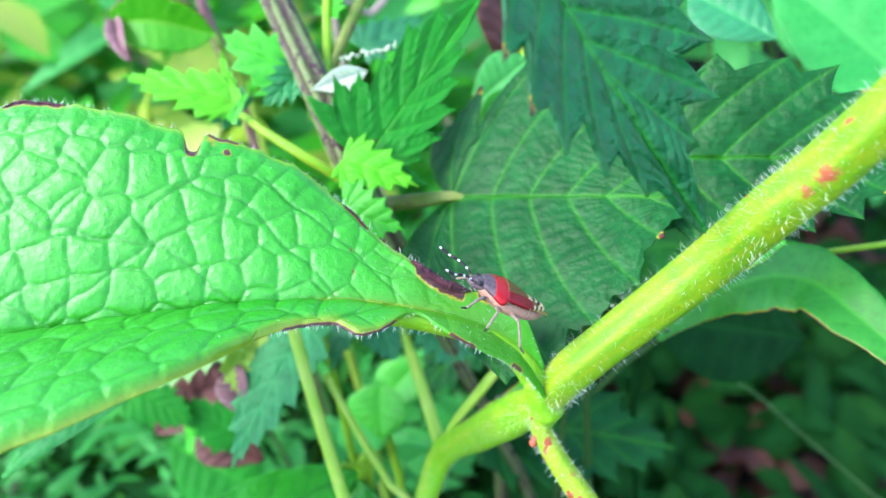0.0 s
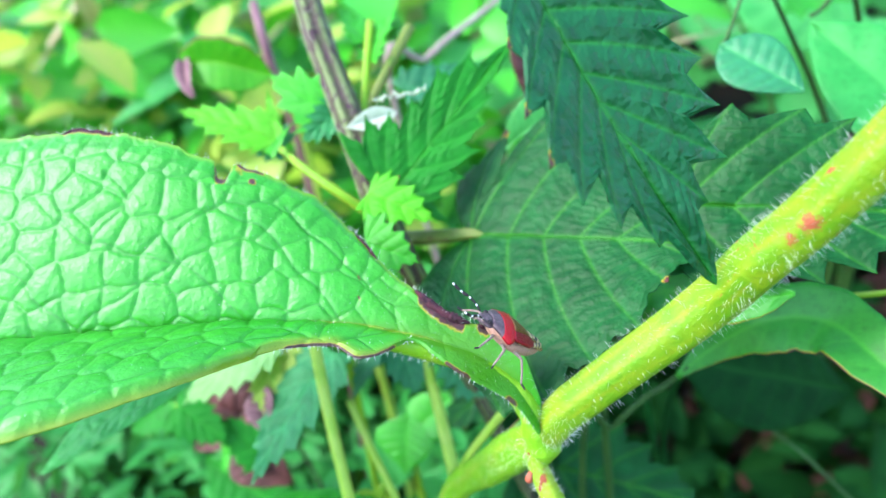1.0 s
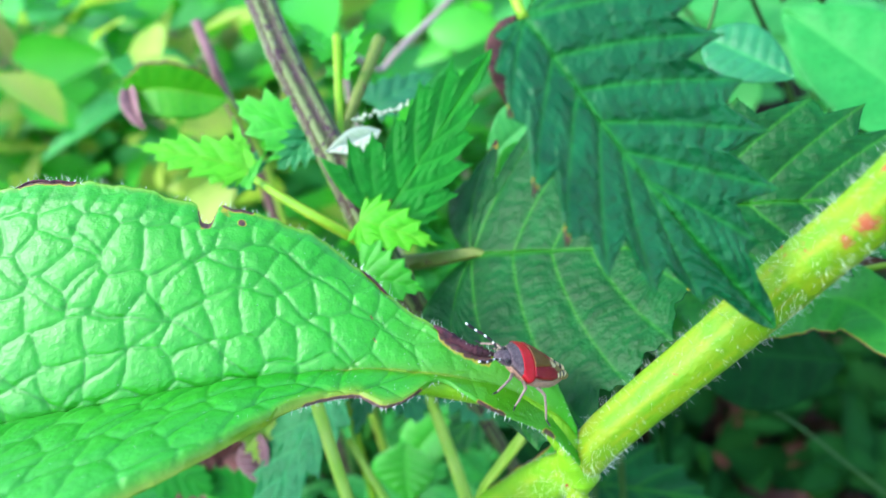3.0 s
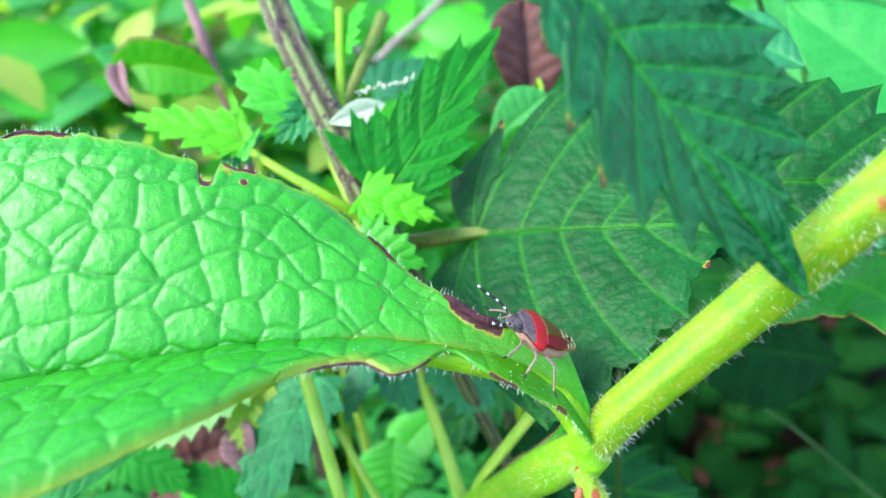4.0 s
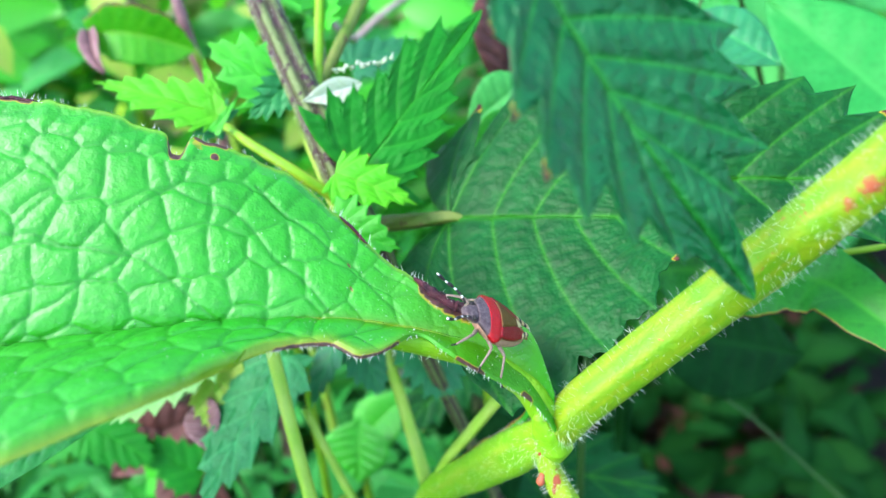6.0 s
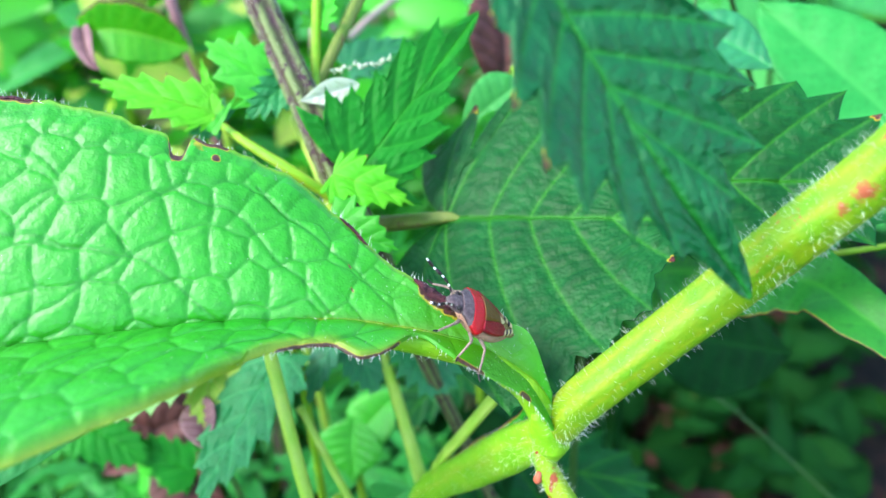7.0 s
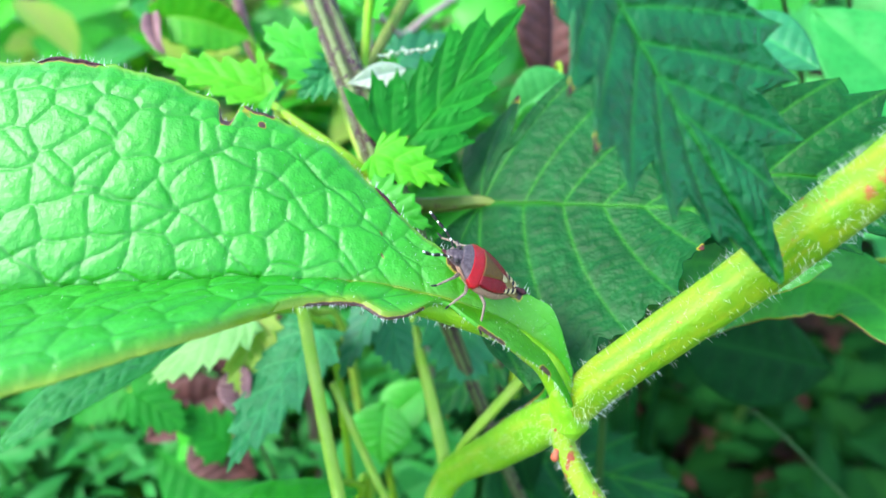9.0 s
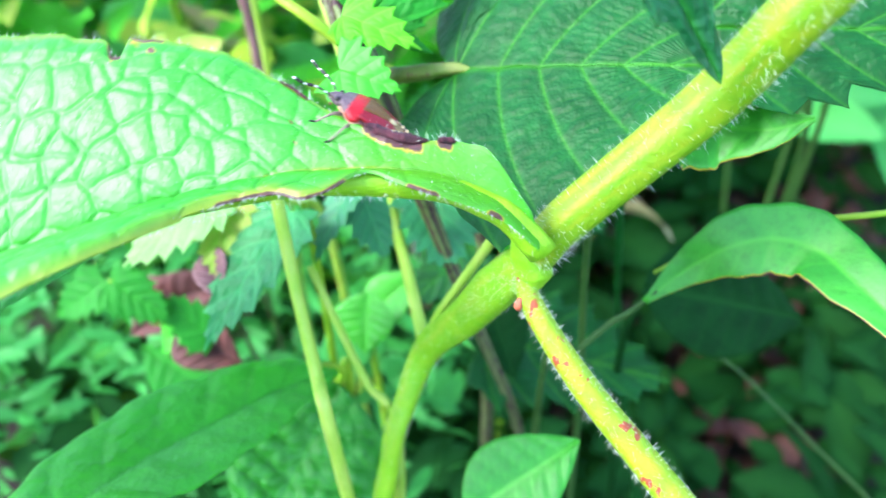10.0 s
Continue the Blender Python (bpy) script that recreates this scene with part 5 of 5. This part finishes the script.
undergrowth("surrounding_weeds", UNDER, 3500, (-70, 70, 60, 420, 0, 26), 6.0, "weeds on the open ground all round", 38, ring=True)


# ---- the shield bug: built lying along x with the head at +x, in millimetres ----
MM = 0.102


def loft(stations, around=20, square=2.4):
    """A closed body through stations of x, half width, top z, bottom z."""
    st = smooth_line(stations, 4 * len(stations))
    ang = np.linspace(0, 2 * np.pi, around, endpoint=False)
    c = np.sign(np.cos(ang)) * np.abs(np.cos(ang)) ** (2 / square)
    s = np.sin(ang)
    v = []
    for x, w, zt, zb in st:
        mid = zb + 0.45 * (zt - zb)
        for a, b in zip(c, s):
            v.append((x, max(w, 0.02) * a, mid + b * ((zt - mid) if b > 0 else (mid - zb))))
    n = len(st)
    f = [(i * around + j, (i + 1) * around + j, (i + 1) * around + (j + 1) % around, i * around + (j + 1) % around) for i in range(n - 1) for j in range(around)]
    f += [tuple(range(around)), tuple((n - 1) * around + j for j in reversed(range(around)))]
    return np.array(v) * MM, f


def shell(outline, height, thick=0.25, arch=0.6, side=0.0, rows=16, cols=12):
    """A curved plate: outline rows of x, y from, y to; arched over the width, closed below."""
    o = smooth_line(outline, rows)
    top = []
    for x, y0, y1 in o:
        for k in range(cols + 1):
            y = y0 + (y1 - y0) * k / cols
            h = np.interp(x, height[0], height[1])
            edge = min(k, cols - k) / cols
            top.append((x, y, h - arch * (y / 3.0) ** 2 - 0.12 * (edge < 0.04) + side))
    top = np.array(top)
    low = top - np.array((0, 0, thick))
    m = cols + 1
    n = rows * m
    f = []
    for i in range(rows - 1):
        for j in range(cols):
            a = i * m + j
            f += [(a, a + 1, a + m + 1, a + m), (n + a, n + a + m, n + a + m + 1, n + a + 1)]
        f += [(i * m, (i + 1) * m, n + (i + 1) * m, n + i * m), (i * m + cols, n + i * m + cols, n + (i + 1) * m + cols, (i + 1) * m + cols)]
    for j in range(cols):
        f += [(j, n + j, n + j + 1, j + 1), ((rows - 1) * m + j, (rows - 1) * m + j + 1, n + (rows - 1) * m + j + 1, n + (rows - 1) * m + j)]
    return np.vstack([top, low]) * MM, f


def shield_bug():
    bug = thing("shield_bug", (0, 0, 0), label="red and brown shield bug with banded antennae on the leaf", category="insect")
    back_h = ([-5.4, -3.0, -1.0, 1.2, 2.6, 3.8], [0.75, 1.25, 1.55, 1.75, 1.45, 0.95])
    belly = part("abdomen", *loft([(-5.0, 0.35, 0.5, -0.1), (-4.2, 1.1, 0.75, -0.6), (-2.6, 2.1, 0.9, -1.1), (-0.5, 2.6, 1.0, -1.4), (1.4, 2.5, 1.0, -1.3), (2.8, 1.7, 0.8, -1.0), (3.6, 1.1, 0.6, -0.6)]), B_BELLY, bug, "pinkish tan underside")
    part("pronotum", *shell([(2.2, -2.83, 2.83), (2.5, -2.6, 2.6), (3.1, -2.0, 2.0), (3.65, -1.35, 1.35)], back_h, 0.4, 0.95), B_GREY, bug, "grey-purple pitted collar")
    part("pronotum_band", *shell([(0.4, -2.0, 2.0), (0.9, -3.0, 3.0), (1.6, -3.25, 3.25), (2.45, -2.72, 2.72)], (back_h[0], [h + 0.05 for h in back_h[1]]), 0.4, 0.95), B_RED, bug, "bright red band across the shoulders")
    part("scutellum", *shell([(1.0, -1.75, 1.75), (0.0, -1.35, 1.35), (-1.2, -0.85, 0.85), (-2.2, -0.55, 0.55)], (back_h[0], [h + 0.14 for h in back_h[1]]), 0.3, 0.5), B_OLIVE, bug, "olive brown shield plate")
    part("scutellum_tip", *shell([(-2.15, -0.56, 0.56), (-2.6, -0.45, 0.45), (-2.95, -0.15, 0.15)], (back_h[0], [h + 0.16 for h in back_h[1]]), 0.3, 0.5, rows=8), B_CREAM, bug, "cream spot")
    for s in (1, -1):
        part("forewing", *shell([(1.0, s * 1.7, s * 2.75), (0.0, s * 1.3, s * 2.7), (-1.2, s * 0.8, s * 2.45), (-2.4, s * 0.35, s * 2.0), (-3.2, s * 0.8, s * 1.5)], (back_h[0], [h + 0.06 for h in back_h[1]]), 0.25, 0.75), B_CRIMSON, bug, "crimson leathery forewing")
        # banded rim of the abdomen
        for k in range(7):
            x = 0.1 - 0.66 * k
            w = np.interp(x, [-4.6, -3.6, -2.4, 0.4], [0.7, 1.3, 2.0, 2.58])
            w2 = np.interp(x - 0.33, [-4.6, -3.6, -2.4, 0.4], [0.7, 1.3, 2.0, 2.58])
            w3 = np.interp(x - 0.66, [-4.6, -3.6, -2.4, 0.4], [0.7, 1.3, 2.0, 2.58])
            part("rim_band", *shell([(x, s * (w - 0.75), s * w), (x - 0.2, s * (w - 0.7), s * (w * 0.5 + w2 * 0.5)), (x - 0.34, s * (w2 - 0.75), s * w2)], ([-6, 4], [1.32, 1.32]), 0.22, 0.62, rows=4, cols=4), B_BLACK, bug)
            part("rim_band", *shell([(x - 0.34, s * (w2 - 0.75), s * (w2 + 0.02)), (x - 0.5, s * (w2 - 0.75), s * (w2 * 0.5 + w3 * 0.5 + 0.05)), (x - 0.66, s * (w3 - 0.75), s * w3)], ([-6, 4], [1.33, 1.33]), 0.22, 0.62, rows=4, cols=4), B_CREAM, bug)
    part("membrane", *shell([(-2.2, -1.4, 1.4), (-3.4, -1.45, 1.45), (-4.6, -1.05, 1.05), (-5.5, -0.35, 0.35)], (back_h[0], [h + 0.02 for h in back_h[1]]), 0.12, 0.55), B_MEMBRANE, bug, "smoky brown wing tip")
    head = part("head", *loft([(3.4, 1.25, 0.95, -0.5), (4.0, 1.15, 0.8, -0.55), (4.7, 0.8, 0.5, -0.5), (5.2, 0.35, 0.15, -0.35)], 16), B_GREY, bug, "grey pitted head")
    for s in (1, -1):
        part("eye", *loft([(3.75, 0.05, 0.45, 0.35), (3.95, 0.3, 0.68, 0.12), (4.2, 0.3, 0.68, 0.12), (4.4, 0.05, 0.45, 0.35)], 12), B_BLACK, head).location = (0, s * 0.001, 0.0001)
    # antennae: five dark joints with white rings
    for s in (1, -1):
        line = smooth_line(np.array([(4.6, s * 0.6, 0.1), (5.4, s * 1.3, 0.55), (6.6, s * 1.9, 0.75), (7.8, s * 2.6, 0.6), (9.2, s * 3.1, 0.75)]) * MM, 41)
        ant = part("antenna", *tube(line[:4], [0.018, 0.02, 0.016], 8, 8), B_LEG, bug, "thin antenna ringed in black and white")
        for k in range(4):
            seg = line[4 + 9 * k:4 + 9 * k + 7]
            part("black_joint", *tube(seg, [0.015, 0.02, 0.021, 0.016] if k > 1 else [0.012, 0.014, 0.014, 0.012], 9, 8), B_BLACK, ant)
            part("white_ring", *tube(line[min(4 + 9 * k + 6, 38):4 + 9 * k + 11][:3], [0.011, 0.012, 0.011], 6, 8), B_WHITE, ant)
    legs = []
    for s in (1, -1):
        for hip, knee, foot, toe in (((2.6, 1.2, -0.7), (3.7, 2.7, -0.5), (4.9, 3.7, -1.9), (5.6, 4.1, -2.0)),
                                     ((1.2, 1.5, -0.9), (1.4, 3.4, -0.6), (1.9, 4.6, -2.5), (2.2, 5.2, -2.7)),
                                     ((-0.2, 1.5, -0.9), (-1.2, 3.6, -0.5), (-2.4, 5.2, -2.6), (-2.9, 5.9, -2.8))):
            h, k, e, q = (np.array((p[0], s * p[1], p[2])) * MM for p in (hip, knee, foot, toe))
            leg = part("leg", *tube([h, (h + k) / 2 + (0, 0, 0.01), k], [0.02, 0.026, 0.018], 10, 8), B_LEG, bug, "speckled tan leg", tuple(h))
            part("shin", *tube([k, (k + e) / 2 + (0, 0, 0.008), e], [0.017, 0.015, 0.013], 10, 8), B_LEG, leg, "", tuple(h))
            part("foot", *tube([e, (e + q) / 2, q], [0.012, 0.013, 0.008], 8, 8), B_BLACK, leg, "", tuple(h))
            legs.append((leg, h, s, len(legs)))
    return bug, legs


bug, bug_legs = shield_bug()


def motions():
    """Wind on the hanging nettle leaf, the nudge that the hairy plant takes at the end, and the bug's walk up the rim."""
    walk(front_nettle, [
        (0, pose(0.0048, 0.0872, 0.2865, -3.3, 6.4, 6.0)),
        (0.5, pose(0.0053, 0.0871, 0.2836, -4.8, 7.0, 9.9)),
        (1, pose(0.0061, 0.0875, 0.2835, -5.0, 7.9, 11.1)),
        (1.5, pose(0.0060, 0.0878, 0.2841, -4.7, 8.1, 9.8)),
        (2, pose(0.0068, 0.0868, 0.2833, -5.1, 6.0, 7.1)),
        (2.5, pose(0.0071, 0.0835, 0.2858, -2.2, 5.4, 4.8)),
        (3, pose(0.0079, 0.0851, 0.2828, 0.5, 0.6, 0.6)),
        (4.5, pose(0.0066, 0.0835, 0.2832, -1.4, 1.6, 2.4)),
        (5, pose(0.0062, 0.0834, 0.2833, -2.3, 2.3, 3.3)),
        (6.5, pose(0.0046, 0.0825, 0.2835, 0.0, 0.0, 0.0)),
        (7, pose(0.0047, 0.0831, 0.2834, -3.4, 1.1, 0.4)),
        (7.5, pose(0.0061, 0.0832, 0.2834, -2.0, 1.3, 0.8)),
        (8, pose(0.0055, 0.0824, 0.2837, 0.3, 0.1, -0.6)),
        (8.5, pose(0.0078, 0.0830, 0.2837, 5.5, -0.1, -0.4)),
        (9, pose(0.0068, 0.0835, 0.2826, -0.6, 2.0, 2.1)),
        (9.5, pose(0.0031, 0.0827, 0.2862, -1.4, 2.6, 2.5)),
        (10, pose(0.0040, 0.0856, 0.2860, -0.1, 4.9, 4.4)),
    ])
    walk(hairy_plant, [
        (0, pose(0.046, 0.032, 0)),
        (9.4, pose(0.046, 0.032, 0)),
        (9.6, pose(0.04666, 0.01311, 0.00298, -4.07, -0.78, -3.34)),
        (9.8, pose(0.04510, 0.01885, 0.00262, -3.30, 0.22, -0.97)),
        (10, pose(0.05123, 0.03003, 0.00281, -0.82, -1.48, 0.82)),
    ])
    walk(lance_weed, [
        (0, pose(0.0300, 0.1250, 0.0000)),
        (1, pose(0.0300, 0.1261, 0.0016)),
        (2.5, pose(0.0300, 0.1270, 0.0029)),
        (5, pose(0.0300, 0.1276, 0.0037)),
        (9, pose(0.0300, 0.1274, 0.0034)),
        (9.4, pose(0.0300, 0.1256, 0.0008)),
        (9.6, pose(0.0300, 0.1230, -0.0029)),
        (9.8, pose(0.0290, 0.1210, -0.0057)),
        (10, pose(0.0275, 0.1196, -0.0078)),
    ])
    walk(leaf_ob, [
        (0, pose(-0.0298, 0.0282, 0.2305)),
        (9.4, pose(-0.0298, 0.0282, 0.2305)),
        (9.6, pose(-0.02941, 0.02744, 0.23212, 2.62, -3.18, -0.24)),
        (9.8, pose(-0.02922, 0.02605, 0.23252, -1.35, -7.36, 1.26)),
        (10, pose(-0.02839, 0.02362, 0.23452, -3.21, -15.11, 2.61)),
    ])
    walk(bug, [
        (0, pose(0.01126, 0.05938, 0.25104, 19.0, -36.9, 179.5)),
        (0.5, pose(0.01237, 0.05863, 0.25117, 18.1, -41.3, -175.6)),
        (1, pose(0.01221, 0.06177, 0.24827, 4.5, -47.2, -161.0)),
        (1.5, pose(0.01180, 0.06269, 0.24729, 4.4, -45.7, -163.1)),
        (2, pose(0.01191, 0.06097, 0.24904, 2.4, -41.7, -163.8)),
        (2.5, pose(0.01132, 0.06168, 0.24786, -1.9, -47.3, -157.0)),
        (3, pose(0.01080, 0.06293, 0.24672, -3.5, -40.0, -163.6)),
        (4.5, pose(0.01030, 0.06409, 0.24619, -6.4, -42.7, -162.2)),
        (5, pose(0.01012, 0.06351, 0.24640, -13.1, -41.1, -155.3)),
        (6.5, pose(0.00794, 0.06337, 0.24666, -15.3, -42.2, -161.7)),
        (7, pose(0.00704, 0.06308, 0.24798, -15.0, -46.0, -163.7)),
        (7.5, pose(0.00629, 0.06303, 0.24926, -11.1, -48.6, -162.7)),
        (8, pose(0.00471, 0.06456, 0.24805, -22.8, -37.8, -166.8)),
        (8.5, pose(0.00457, 0.06476, 0.24819, -23.3, -36.8, -165.2)),
        (9, pose(0.00434, 0.06425, 0.24927, -17.0, -42.1, -169.3)),
        (9.4, pose(0.00302, 0.06442, 0.24977, -3.2, -44.2, -175.3)),
        (9.6, pose(0.00179, 0.06595, 0.24947, 0.2, -43.8, 177.8)),
        (9.8, pose(-0.00019, 0.06712, 0.24944, 4.3, -42.0, 172.2)),
        (10, pose(-0.00478, 0.06493, 0.24941, 11.0, -31.3, 169.6)),
    ])
    # the legs step in two sets of three
    for leg, hip, s, k in bug_legs:
        phase = 0.0 if (k % 3 + (s > 0)) % 2 else math.pi
        rows = []
        for i in range(41):
            t = i * 0.25
            pace = 0.35 if t < 6 else 1.0
            rows.append((t, pose(*(hip * CM), 4 * s * math.cos(t * 7 + phase) * pace, 0, 9 * math.sin(t * 7 + phase) * pace)))
        walk(leg, rows)


motions()
